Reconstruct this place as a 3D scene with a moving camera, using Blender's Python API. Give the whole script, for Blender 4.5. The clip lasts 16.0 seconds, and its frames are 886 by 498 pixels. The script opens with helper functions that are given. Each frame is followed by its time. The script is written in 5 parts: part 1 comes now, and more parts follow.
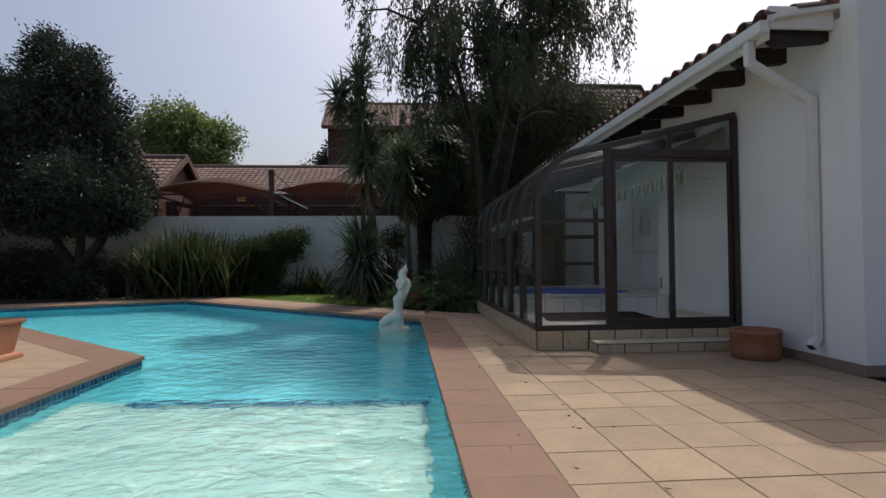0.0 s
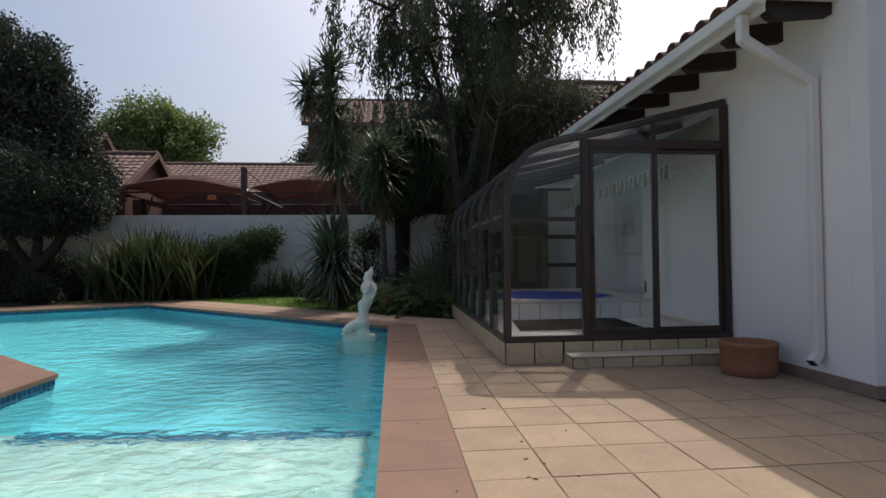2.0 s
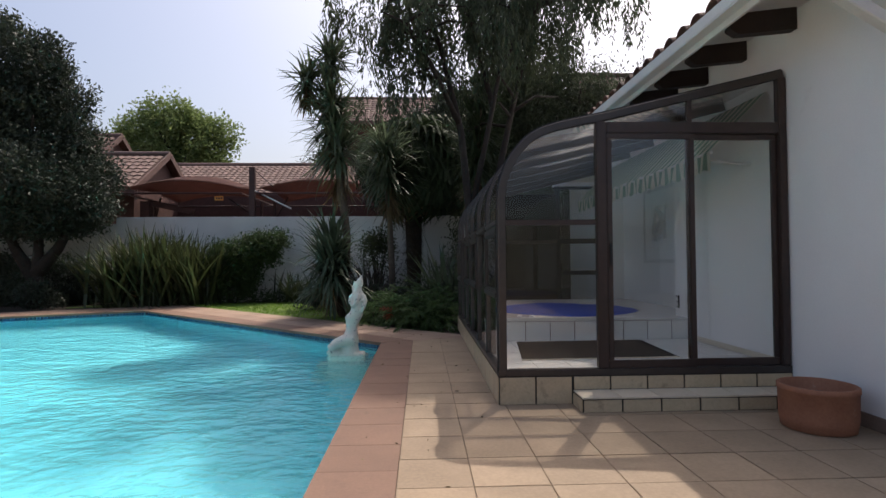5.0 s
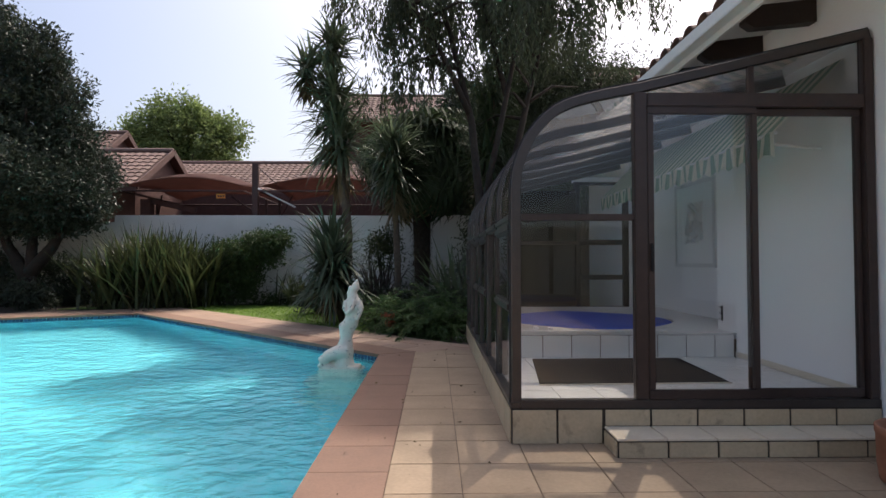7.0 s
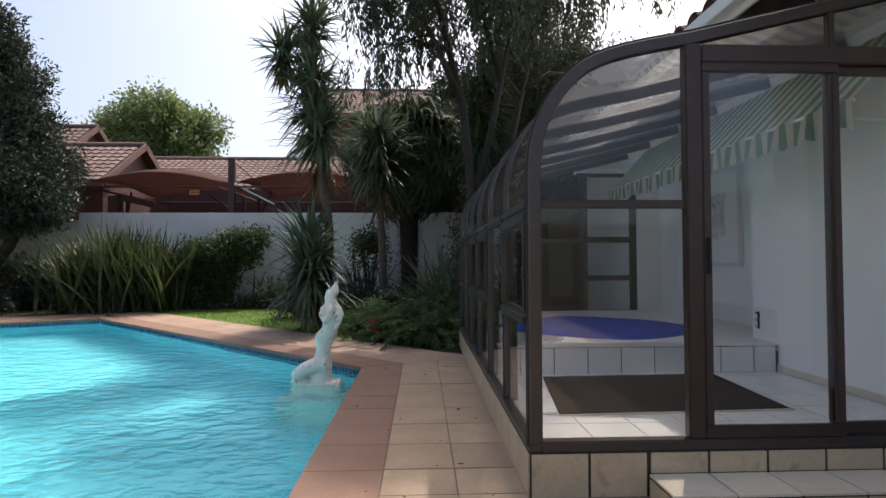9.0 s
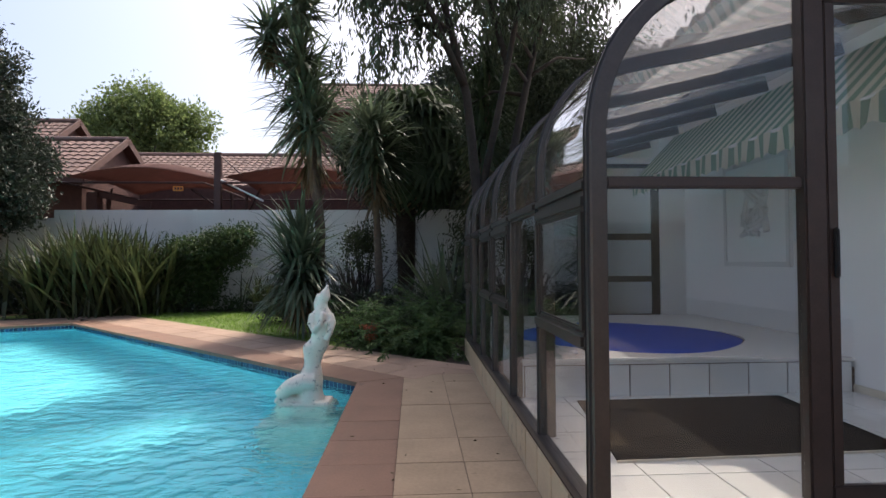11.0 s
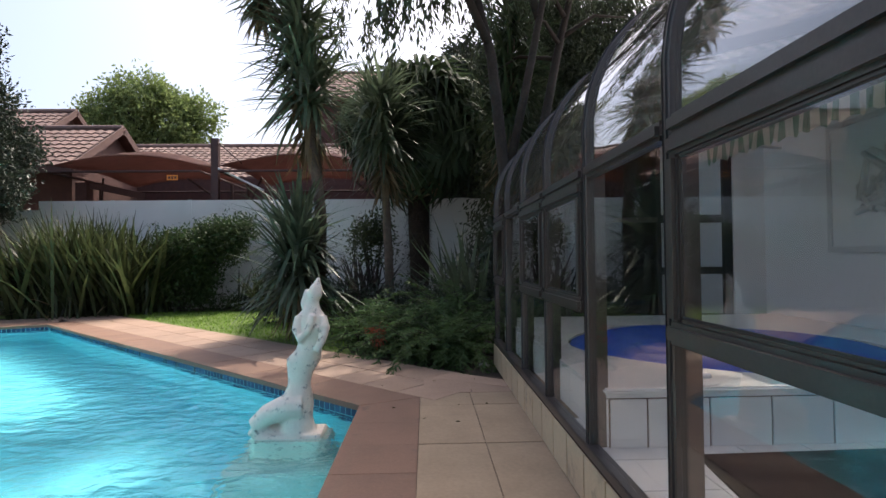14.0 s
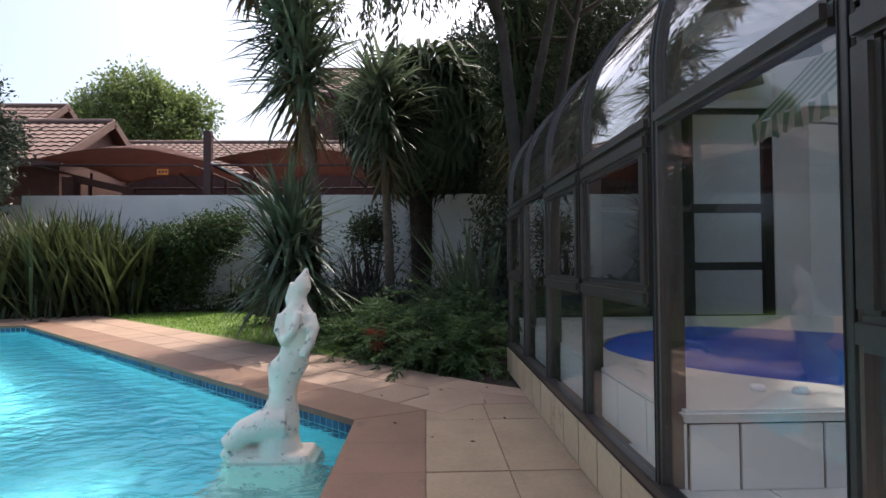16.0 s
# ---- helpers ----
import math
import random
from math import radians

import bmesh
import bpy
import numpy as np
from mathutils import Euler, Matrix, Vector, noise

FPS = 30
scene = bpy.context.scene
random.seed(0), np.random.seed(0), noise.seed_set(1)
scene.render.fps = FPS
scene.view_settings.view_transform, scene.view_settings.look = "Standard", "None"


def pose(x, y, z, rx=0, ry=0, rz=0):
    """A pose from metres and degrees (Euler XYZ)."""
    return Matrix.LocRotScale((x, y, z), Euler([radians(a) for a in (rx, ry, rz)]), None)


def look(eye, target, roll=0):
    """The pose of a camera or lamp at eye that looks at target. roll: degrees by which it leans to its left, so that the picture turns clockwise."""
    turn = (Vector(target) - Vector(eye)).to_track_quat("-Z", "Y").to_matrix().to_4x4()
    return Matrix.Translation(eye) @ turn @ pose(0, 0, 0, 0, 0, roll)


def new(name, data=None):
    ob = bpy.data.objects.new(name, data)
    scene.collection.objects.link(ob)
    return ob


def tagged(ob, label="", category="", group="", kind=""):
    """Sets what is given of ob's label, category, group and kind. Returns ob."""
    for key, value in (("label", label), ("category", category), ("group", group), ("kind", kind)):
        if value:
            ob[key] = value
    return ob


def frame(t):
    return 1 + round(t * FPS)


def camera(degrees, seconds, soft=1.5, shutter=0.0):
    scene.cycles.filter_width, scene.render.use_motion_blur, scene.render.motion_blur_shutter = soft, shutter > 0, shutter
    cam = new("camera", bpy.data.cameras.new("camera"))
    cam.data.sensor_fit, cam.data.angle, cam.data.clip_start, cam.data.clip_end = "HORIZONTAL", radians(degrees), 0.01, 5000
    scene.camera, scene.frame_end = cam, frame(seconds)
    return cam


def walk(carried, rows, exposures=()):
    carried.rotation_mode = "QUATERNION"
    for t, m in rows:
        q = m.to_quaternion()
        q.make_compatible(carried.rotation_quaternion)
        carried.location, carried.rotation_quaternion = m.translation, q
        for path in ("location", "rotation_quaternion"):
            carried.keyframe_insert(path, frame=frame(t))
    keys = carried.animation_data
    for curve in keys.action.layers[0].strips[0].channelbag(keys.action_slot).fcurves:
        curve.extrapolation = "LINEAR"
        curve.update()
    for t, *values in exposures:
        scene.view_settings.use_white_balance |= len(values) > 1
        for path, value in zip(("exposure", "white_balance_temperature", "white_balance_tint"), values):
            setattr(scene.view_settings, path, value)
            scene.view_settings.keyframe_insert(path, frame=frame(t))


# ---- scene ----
cam = camera(79.5, 16.0)
PATH = [
    (0, (0.731, 0.11, 1.197), (0.88, 2.104, 1.241), -0.5),
    (0.5, (0.802, 0.315, 1.213), (0.979, 2.307, 1.255), -0.5),
    (1, (0.917, 0.506, 1.212), (1.112, 2.496, 1.253), -0.5),
    (1.5, (1.045, 0.671, 1.241), (1.239, 2.661, 1.283), -0.6),
    (2, (1.174, 0.857, 1.244), (1.361, 2.848, 1.285), -0.6),
    (2.5, (1.284, 1.055, 1.274), (1.455, 3.047, 1.317), -0.6),
    (3, (1.38, 1.263, 1.281), (1.537, 3.256, 1.325), -0.6),
    (3.5, (1.484, 1.431, 1.309), (1.623, 3.425, 1.353), -0.5),
    (6, (1.876, 2.498, 1.358), (1.908, 4.497, 1.41), -0.0),
    (6.5, (1.897, 2.734, 1.323), (1.911, 4.733, 1.383), 0.3),
    (7, (1.906, 3.004, 1.368), (1.936, 5.003, 1.42), 0.0),
    (7.5, (1.915, 3.201, 1.363), (1.968, 5.199, 1.412), -0.1),
    (8, (1.914, 3.473, 1.374), (1.987, 5.471, 1.422), 0.0),
    (8.5, (1.897, 3.71, 1.349), (1.977, 5.707, 1.403), 0.0),
    (9, (1.854, 3.951, 1.375), (1.936, 5.948, 1.425), -0.2),
    (11.5, (1.731, 5.099, 1.38), (1.84, 7.096, 1.427), -0.3),
    (12, (1.743, 5.376, 1.369), (1.841, 7.373, 1.413), -0.5),
    (12.5, (1.725, 5.577, 1.338), (1.801, 7.575, 1.379), -0.5),
    (13, (1.665, 5.838, 1.318), (1.738, 7.836, 1.361), -0.4),
    (13.5, (1.65, 6.059, 1.294), (1.725, 8.057, 1.334), -0.5),
    (14, (1.669, 6.31, 1.276), (1.733, 8.308, 1.314), -0.6),
    (14.5, (1.662, 6.506, 1.253), (1.712, 8.505, 1.296), -0.5),
    (15, (1.619, 6.708, 1.238), (1.671, 8.707, 1.283), -0.4),
    (15.5, (1.62, 6.86, 1.232), (1.672, 8.859, 1.268), -0.6),
    (16, (1.608, 7.02, 1.172), (1.673, 9.019, 1.22), -0.4),
]
walk(cam, [(t, look(eye, target, roll)) for t, eye, target, roll in PATH],
     [(0, -0.15, 6540, 12), (2, -0.02, 6560, 12), (4, 0.19, 6590, 14), (7, 0.58, 6620, 14), (9, 0.73, 6600, 14), (12.5, 0.92, 6580, 14), (16, 1.05, 6580, 14)])

# ---- world, sun, exposure ----
SUN = Vector((0.31, 0.56, 1.0)).normalized()
world = bpy.data.worlds.new("world")
scene.world = world
world.use_nodes = True
wn = world.node_tree.nodes
sky = wn.new("ShaderNodeTexSky")
sky.sky_type = "NISHITA"
sky.sun_disc = False
sky.sun_elevation = math.asin(SUN.z)
sky.sun_rotation = math.atan2(SUN.x, SUN.y)
sky.air_density, sky.dust_density, sky.ozone_density = 1.0, 5.5, 0.9
wn["Background"].inputs["Strength"].default_value = 0.15
world.node_tree.links.new(sky.outputs[0], wn["Background"].inputs["Color"])
sun = new("sun", bpy.data.lights.new("sun", "SUN"))
sun.data.energy, sun.data.angle, sun.data.color = 2.25, radians(0.6), (1.0, 0.95, 0.86)
sun.matrix_world = look(SUN * 60, (0, 0, 0))


# ---- materials ----
def mat(name, col, col2=None, rough=0.7, scale=6.0, fine=60.0, bump=0.15, metal=0.0, stain=None, stain_at=0.62, stain_scale=2.0,
        rand=0.0, island=0.0, spec=0.5, translucent=0.0, coat=0.0):
    """Two-scale noise colour with relief, optional stains and per-piece variation."""
    m = bpy.data.materials.new(name)
    m.use_nodes = True
    nt = m.node_tree
    N, L = nt.nodes, nt.links
    bsdf = N["Principled BSDF"]
    bsdf.inputs["Roughness"].default_value = rough
    bsdf.inputs["Metallic"].default_value = metal
    bsdf.inputs["Specular IOR Level"].default_value = spec
    bsdf.inputs["Coat Weight"].default_value = coat
    co = N.new("ShaderNodeTexCoord")
    big = N.new("ShaderNodeTexNoise")
    big.inputs["Scale"].default_value, big.inputs["Detail"].default_value = scale, 5
    small = N.new("ShaderNodeTexNoise")
    small.inputs["Scale"].default_value, small.inputs["Detail"].default_value = fine, 6
    src = co.outputs["Object"]
    if rand:
        info = N.new("ShaderNodeObjectInfo")
        add = N.new("ShaderNodeVectorMath")
        add.operation = "MULTIPLY_ADD"
        add.inputs[1].default_value = (1, 1, 1)
        sc = N.new("ShaderNodeVectorMath")
        sc.operation = "SCALE"
        sc.inputs["Scale"].default_value = 37.0
        cmb = N.new("ShaderNodeCombineXYZ")
        for i in range(3):
            L.new(info.outputs["Random"], cmb.inputs[i])
        L.new(cmb.outputs[0], sc.inputs[0])
        L.new(src, add.inputs[0])
        L.new(sc.outputs[0], add.inputs[2])
        src = add.outputs[0]
    for n in (big, small):
        L.new(src, n.inputs["Vector"])
    blend = N.new("ShaderNodeMath")
    blend.operation = "MULTIPLY_ADD"
    blend.inputs[1].default_value, blend.inputs[2].default_value = 0.45, 0.0
    L.new(small.outputs["Fac"], blend.inputs[0])
    half = N.new("ShaderNodeMath")
    half.operation = "MULTIPLY_ADD"
    half.inputs[1].default_value = 0.55
    L.new(big.outputs["Fac"], half.inputs[0])
    L.new(blend.outputs[0], half.inputs[2])
    ramp = N.new("ShaderNodeValToRGB")
    c2 = col2 or tuple(c * 0.75 for c in col)
    ramp.color_ramp.elements[0].position, ramp.color_ramp.elements[0].color = 0.36, (*c2, 1)
    ramp.color_ramp.elements[1].position, ramp.color_ramp.elements[1].color = 0.64, (*col, 1)
    L.new(half.outputs[0], ramp.inputs[0])
    out = ramp.outputs[0]
    if stain:
        sn = N.new("ShaderNodeTexNoise")
        sn.inputs["Scale"].default_value, sn.inputs["Detail"].default_value, sn.inputs["Roughness"].default_value = stain_scale, 8, 0.65
        L.new(src, sn.inputs["Vector"])
        sr = N.new("ShaderNodeValToRGB")
        sr.color_ramp.elements[0].position = stain_at
        sr.color_ramp.elements[1].position = stain_at + 0.12
        L.new(sn.outputs["Fac"], sr.inputs[0])
        mx = N.new("ShaderNodeMix")
        mx.data_type = "RGBA"
        mx.inputs["B"].default_value = (*stain, 1)
        L.new(sr.outputs[0], mx.inputs["Factor"])
        L.new(out, mx.inputs["A"])
        out = mx.outputs["Result"]
    if rand or island:
        hsv = N.new("ShaderNodeHueSaturation")
        mr = N.new("ShaderNodeMapRange")
        amount = rand or island
        mr.inputs["To Min"].default_value, mr.inputs["To Max"].default_value = 1 - amount, 1 + amount
        if rand:
            L.new(info.outputs["Random"], mr.inputs["Value"])
        else:
            geo = N.new("ShaderNodeNewGeometry")
            L.new(geo.outputs["Random Per Island"], mr.inputs["Value"])
        L.new(mr.outputs[0], hsv.inputs["Value"])
        L.new(out, hsv.inputs["Color"])
        out = hsv.outputs[0]
    L.new(out, bsdf.inputs["Base Color"])
    if bump:
        bp = N.new("ShaderNodeBump")
        bp.inputs["Strength"].default_value, bp.inputs["Distance"].default_value = bump, 0.02
        L.new(half.outputs[0], bp.inputs["Height"])
        L.new(bp.outputs[0], bsdf.inputs["Normal"])
    if translucent:
        tr = N.new("ShaderNodeBsdfTranslucent")
        L.new(out, tr.inputs["Color"])
        ms = N.new("ShaderNodeMixShader")
        ms.inputs[0].default_value = translucent
        L.new(bsdf.outputs[0], ms.inputs[1])
        L.new(tr.outputs[0], ms.inputs[2])
        L.new(ms.outputs[0], N["Material Output"].inputs["Surface"])
    return m


def pane_mat(name, tint, gloss=1.0, wave=0.0, power=4.0, most=0.75, least=0.045, dust=0.0):
    """Clear or smoked sheet: tinted see-through with Fresnel gloss."""
    m = bpy.data.materials.new(name)
    m.use_nodes = True
    N, L = m.node_tree.nodes, m.node_tree.links
    N.remove(N["Principled BSDF"])
    tr = N.new("ShaderNodeBsdfTransparent")
    tr.inputs["Color"].default_value = (*tint, 1)
    gl = N.new("ShaderNodeBsdfGlossy")
    gl.inputs["Roughness"].default_value = 0.02
    gl.inputs["Color"].default_value = (gloss, gloss, gloss, 1)
    lw = N.new("ShaderNodeLayerWeight")
    lw.inputs["Blend"].default_value = 0.5
    pw = N.new("ShaderNodeMath")
    pw.operation = "POWER"
    pw.inputs[1].default_value = power
    L.new(lw.outputs["Facing"], pw.inputs[0])
    fr = N.new("ShaderNodeMath")
    fr.operation = "MULTIPLY_ADD"
    fr.use_clamp = True
    fr.inputs[1].default_value, fr.inputs[2].default_value = most, least
    L.new(pw.outputs[0], fr.inputs[0])
    if wave:
        nz = N.new("ShaderNodeTexNoise")
        nz.inputs["Scale"].default_value = 2.5
        bp = N.new("ShaderNodeBump")
        bp.inputs["Strength"].default_value, bp.inputs["Distance"].default_value = wave, 0.02
        co = N.new("ShaderNodeTexCoord")
        L.new(co.outputs["Object"], nz.inputs["Vector"])
        L.new(nz.outputs["Fac"], bp.inputs["Height"])
        L.new(bp.outputs[0], gl.inputs["Normal"])
    ms = N.new("ShaderNodeMixShader")
    L.new(fr.outputs[0], ms.inputs[0])
    L.new(tr.outputs[0], ms.inputs[1])
    L.new(gl.outputs[0], ms.inputs[2])
    out = ms.outputs[0]
    if dust:
        # dusty film: scatters light to both sides
        df, tl, film, whole = N.new("ShaderNodeBsdfDiffuse"), N.new("ShaderNodeBsdfTranslucent"), N.new("ShaderNodeMixShader"), N.new("ShaderNodeMixShader")
        dn, dr = N.new("ShaderNodeTexNoise"), N.new("ShaderNodeMapRange")
        dn.inputs["Scale"].default_value, dn.inputs["Detail"].default_value = 3.0, 6
        dr.inputs["To Min"].default_value, dr.inputs["To Max"].default_value = dust * 0.6, dust * 1.4
        df.inputs["Color"].default_value = (0.34, 0.30, 0.26, 1)
        tl.inputs["Color"].default_value = (0.80, 0.77, 0.72, 1)
        film.inputs[0].default_value = 0.7
        L.new(df.outputs[0], film.inputs[1])
        L.new(tl.outputs[0], film.inputs[2])
        L.new(dn.outputs["Fac"], dr.inputs["Value"])
        L.new(dr.outputs[0], whole.inputs[0])
        L.new(out, whole.inputs[1])
        L.new(film.outputs[0], whole.inputs[2])
        out = whole.outputs[0]
    L.new(out, N["Material Output"].inputs["Surface"])
    return m


def water_mat():
    m = bpy.data.materials.new("pool_water")
    m.use_nodes = True
    N, L = m.node_tree.nodes, m.node_tree.links
    b = N["Principled BSDF"]
    b.inputs["Base Color"].default_value = (0.66, 0.96, 1.0, 1)
    b.inputs["Roughness"].default_value = 0.02
    b.inputs["IOR"].default_value = 1.33
    b.inputs["Transmission Weight"].default_value = 1.0
    co = N.new("ShaderNodeTexCoord")
    mp = N.new("ShaderNodeMapping")
    mp.inputs["Scale"].default_value = (1.0, 1.35, 1.0)
    mp.inputs["Rotation"].default_value = (0, 0, 0.35)
    L.new(co.outputs["Object"], mp.inputs["Vector"])
    n1 = N.new("ShaderNodeTexNoise")
    n1.inputs["Scale"].default_value, n1.inputs["Detail"].default_value, n1.inputs["Distortion"].default_value = 5.0, 3, 0.35
    n2 = N.new("ShaderNodeTexNoise")
    n2.inputs["Scale"].default_value, n2.inputs["Detail"].default_value = 1.5, 2
    for n in (n1, n2):
        L.new(mp.outputs[0], n.inputs["Vector"])
    ad = N.new("ShaderNodeMath")
    ad.operation = "MULTIPLY_ADD"
    ad.inputs[1].default_value = 0.9
    L.new(n2.outputs["Fac"], ad.inputs[0])
    L.new(n1.outputs["Fac"], ad.inputs[2])
    bp = N.new("ShaderNodeBump")
    bp.inputs["Strength"].default_value, bp.inputs["Distance"].default_value = 0.9, 0.06
    L.new(ad.outputs[0], bp.inputs["Height"])
    L.new(bp.outputs[0], b.inputs["Normal"])
    return m


def stripe_mat(name, a, b, axis, width):
    """Woven cloth in stripes across one axis."""
    m = mat(name, a, rough=0.85, scale=9, bump=0.1)
    N, L = m.node_tree.nodes, m.node_tree.links
    co = N.new("ShaderNodeTexCoord")
    sp = N.new("ShaderNodeSeparateXYZ")
    L.new(co.outputs["Object"], sp.inputs[0])
    md = N.new("ShaderNodeMath")
    md.operation = "PINGPONG"
    md.inputs[1].default_value = width
    L.new(sp.outputs[axis], md.inputs[0])
    gt = N.new("ShaderNodeMath")
    gt.operation = "GREATER_THAN"
    gt.inputs[1].default_value = width / 2
    L.new(md.outputs[0], gt.inputs[0])
    mx = N.new("ShaderNodeMix")
    mx.data_type = "RGBA"
    mx.inputs["A"].default_value, mx.inputs["B"].default_value = (*a, 1), (*b, 1)
    L.new(gt.outputs[0], mx.inputs["Factor"])
    L.new(mx.outputs["Result"], N["Principled BSDF"].inputs["Base Color"])
    return m


M_SLAB = mat("sandstone_slab", (0.366, 0.266, 0.172), (0.28, 0.203, 0.13), 0.7, 3.0, 40, 0.12, rand=0.1, stain=(0.255, 0.187, 0.127), stain_at=0.62, stain_scale=2.4)
M_COPING = mat("terracotta_coping", (0.24, 0.138, 0.09), (0.188, 0.108, 0.072), 0.7, 3.0, 60, 0.12, rand=0.05, stain=(0.145, 0.09, 0.065), stain_at=0.62, stain_scale=4)
M_PAVE = mat("pink_paver", (0.38, 0.26, 0.185), (0.30, 0.203, 0.145), 0.75, 2.5, 40, 0.12, rand=0.08, stain=(0.22, 0.15, 0.11), stain_at=0.64, stain_scale=3)
M_GROUT = mat("dark_joint", (0.15, 0.11, 0.08), None, 0.95, 8, 90, 0.1)
M_SOIL = mat("garden_soil", (0.06, 0.042, 0.028), (0.03, 0.022, 0.015), 0.95, 3, 50, 0.6)
M_WHITE = mat("white_plaster", (0.84, 0.83, 0.81), (0.79, 0.78, 0.76), 0.85, 1.2, 90, 0.08, stain=(0.66, 0.65, 0.63), stain_at=0.68, stain_scale=0.9)
M_WALLG = mat("garden_wall_plaster", (0.72, 0.71, 0.69), (0.60, 0.59, 0.57), 0.9, 0.9, 50, 0.15, stain=(0.42, 0.41, 0.39), stain_at=0.62, stain_scale=1.1)
M_GPLAST = mat("dark_reflected_plaster", (0.11, 0.11, 0.09), (0.075, 0.08, 0.062), 0.9, 1.0, 40, 0.15)
M_SKIRT = mat("brown_skirting", (0.28, 0.20, 0.155), None, 0.8, 6, 60, 0.1)
M_TILE = mat("cream_tile", (0.56, 0.44, 0.285), (0.46, 0.36, 0.23), 0.35, 5, 40, 0.03, rand=0.06, stain=(0.27, 0.205, 0.135), stain_at=0.58, stain_scale=4)
M_FTILE = mat("white_floor_tile", (0.80, 0.79, 0.75), (0.74, 0.73, 0.69), 0.25, 4, 40, 0.02, rand=0.04)
M_ALU = mat("bronze_aluminium", (0.082, 0.068, 0.060), (0.066, 0.055, 0.049), 0.36, 12, 80, 0.03, metal=0.5)
M_ALUR = mat("red_brown_aluminium", (0.072, 0.050, 0.042), (0.056, 0.040, 0.034), 0.38, 12, 80, 0.03, metal=0.4)
M_RUBBER = mat("black_seal", (0.012, 0.012, 0.012), None, 0.6)
M_GLASS = pane_mat("clear_glass", (0.965, 0.97, 0.968))
M_SMOKE = pane_mat("smoked_curved_sheet", (0.60, 0.57, 0.54), wave=0.06, power=2.2, most=0.9, least=0.12, dust=0.09)
M_ROOFS = pane_mat("dusty_roof_sheet", (0.90, 0.87, 0.83), wave=0.1, power=2.6, most=0.9, least=0.06, dust=0.24)
M_TRANS = pane_mat("smoked_transom_glass", (0.52, 0.49, 0.46))
M_SIDE = pane_mat("tinted_side_glass", (0.945, 0.95, 0.945), power=4.0, most=0.62)
M_DARKG = pane_mat("dark_end_glass", (0.10, 0.105, 0.10))
# cream tile lightened: the sun on the step tread is put into the colour
M_TREAD = mat("sun_lightened_tile", (0.71, 0.62, 0.48), (0.62, 0.53, 0.40), 0.35, 5, 40, 0.03, rand=0.05)
M_TJOINT = mat("dark_tile_joint", (0.055, 0.042, 0.032), None, 0.95, 8, 90, 0.1)
M_WATER = water_mat()
# the blue that deep water gives its light is put into this plaster colour
M_POOL = mat("water_tinted_plaster", (0.215, 0.71, 0.775), (0.168, 0.62, 0.705), 0.8, 1.5, 30, 0.1)
M_SHELF = mat("white_pool_plaster", (0.52, 0.66, 0.60), (0.38, 0.54, 0.49), 0.8, 2.2, 14, 0.1, stain=(0.72, 0.78, 0.70), stain_at=0.52, stain_scale=3)
M_BLUET = mat("blue_mosaic", (0.03, 0.16, 0.27), (0.018, 0.10, 0.19), 0.25, 20, 60, 0.05, rand=0.35)
M_STATUE = mat("chipped_white_paint", (0.81, 0.72, 0.61), (0.73, 0.64, 0.53), 0.55, 6, 50, 0.15, stain=(0.08, 0.07, 0.06), stain_at=0.57, stain_scale=13)
M_TERRA = mat("terracotta", (0.36, 0.155, 0.085), (0.27, 0.11, 0.06), 0.8, 5, 50, 0.15, stain=(0.42, 0.26, 0.18), stain_at=0.62, stain_scale=5)
M_TERRA2 = mat("smooth_terracotta", (0.50, 0.25, 0.15), (0.42, 0.20, 0.115), 0.75, 5, 50, 0.1)
M_ROOFT = mat("brown_barrel_tile", (0.13, 0.065, 0.045), (0.075, 0.04, 0.03), 0.8, 8, 50, 0.2, rand=0.25)
M_ROOFN = mat("neighbour_roof_tile", (0.235, 0.155, 0.13), (0.17, 0.11, 0.092), 0.85, 1.4, 30, 0.15, island=0.18)
M_BEAM = mat("dark_stained_beam", (0.030, 0.019, 0.015), (0.018, 0.012, 0.010), 0.7, 10, 60, 0.2)
M_GUTTER = mat("white_gutter_paint", (0.74, 0.73, 0.70), (0.68, 0.67, 0.64), 0.45, 4, 40, 0.02, stain=(0.5, 0.47, 0.42), stain_at=0.68, stain_scale=3)
M_BRICK = mat("brown_face_brick", (0.12, 0.055, 0.043), (0.08, 0.038, 0.031), 0.9, 6, 60, 0.2)
M_FASCIA = mat("maroon_fascia", (0.15, 0.085, 0.07), None, 0.7, 4, 40, 0.05)
M_SAIL = mat("maroon_shade_net", (0.17, 0.083, 0.068), (0.13, 0.063, 0.052), 0.95, 3, 120, 0.1, translucent=0.08)
M_POLE = mat("dark_maroon_steel", (0.07, 0.032, 0.028), None, 0.55, 6, 50, 0.05)
M_BARK = mat("grey_brown_bark", (0.040, 0.030, 0.023), (0.020, 0.015, 0.012), 0.95, 6, 30, 0.7)
M_PALMB = mat("fibrous_palm_trunk", (0.05, 0.035, 0.024), (0.022, 0.016, 0.012), 0.98, 9, 40, 0.8)
M_YUCB = mat("yucca_bark", (0.16, 0.12, 0.085), (0.08, 0.06, 0.045), 0.95, 9, 30, 0.6)


def leaf_mat(name, col, t=0.3, rough=0.5, isl=0.35):
    return mat(name, col, tuple(c * 0.6 for c in col), rough, 1.2, 12, 0, island=isl, translucent=t, spec=0.4)


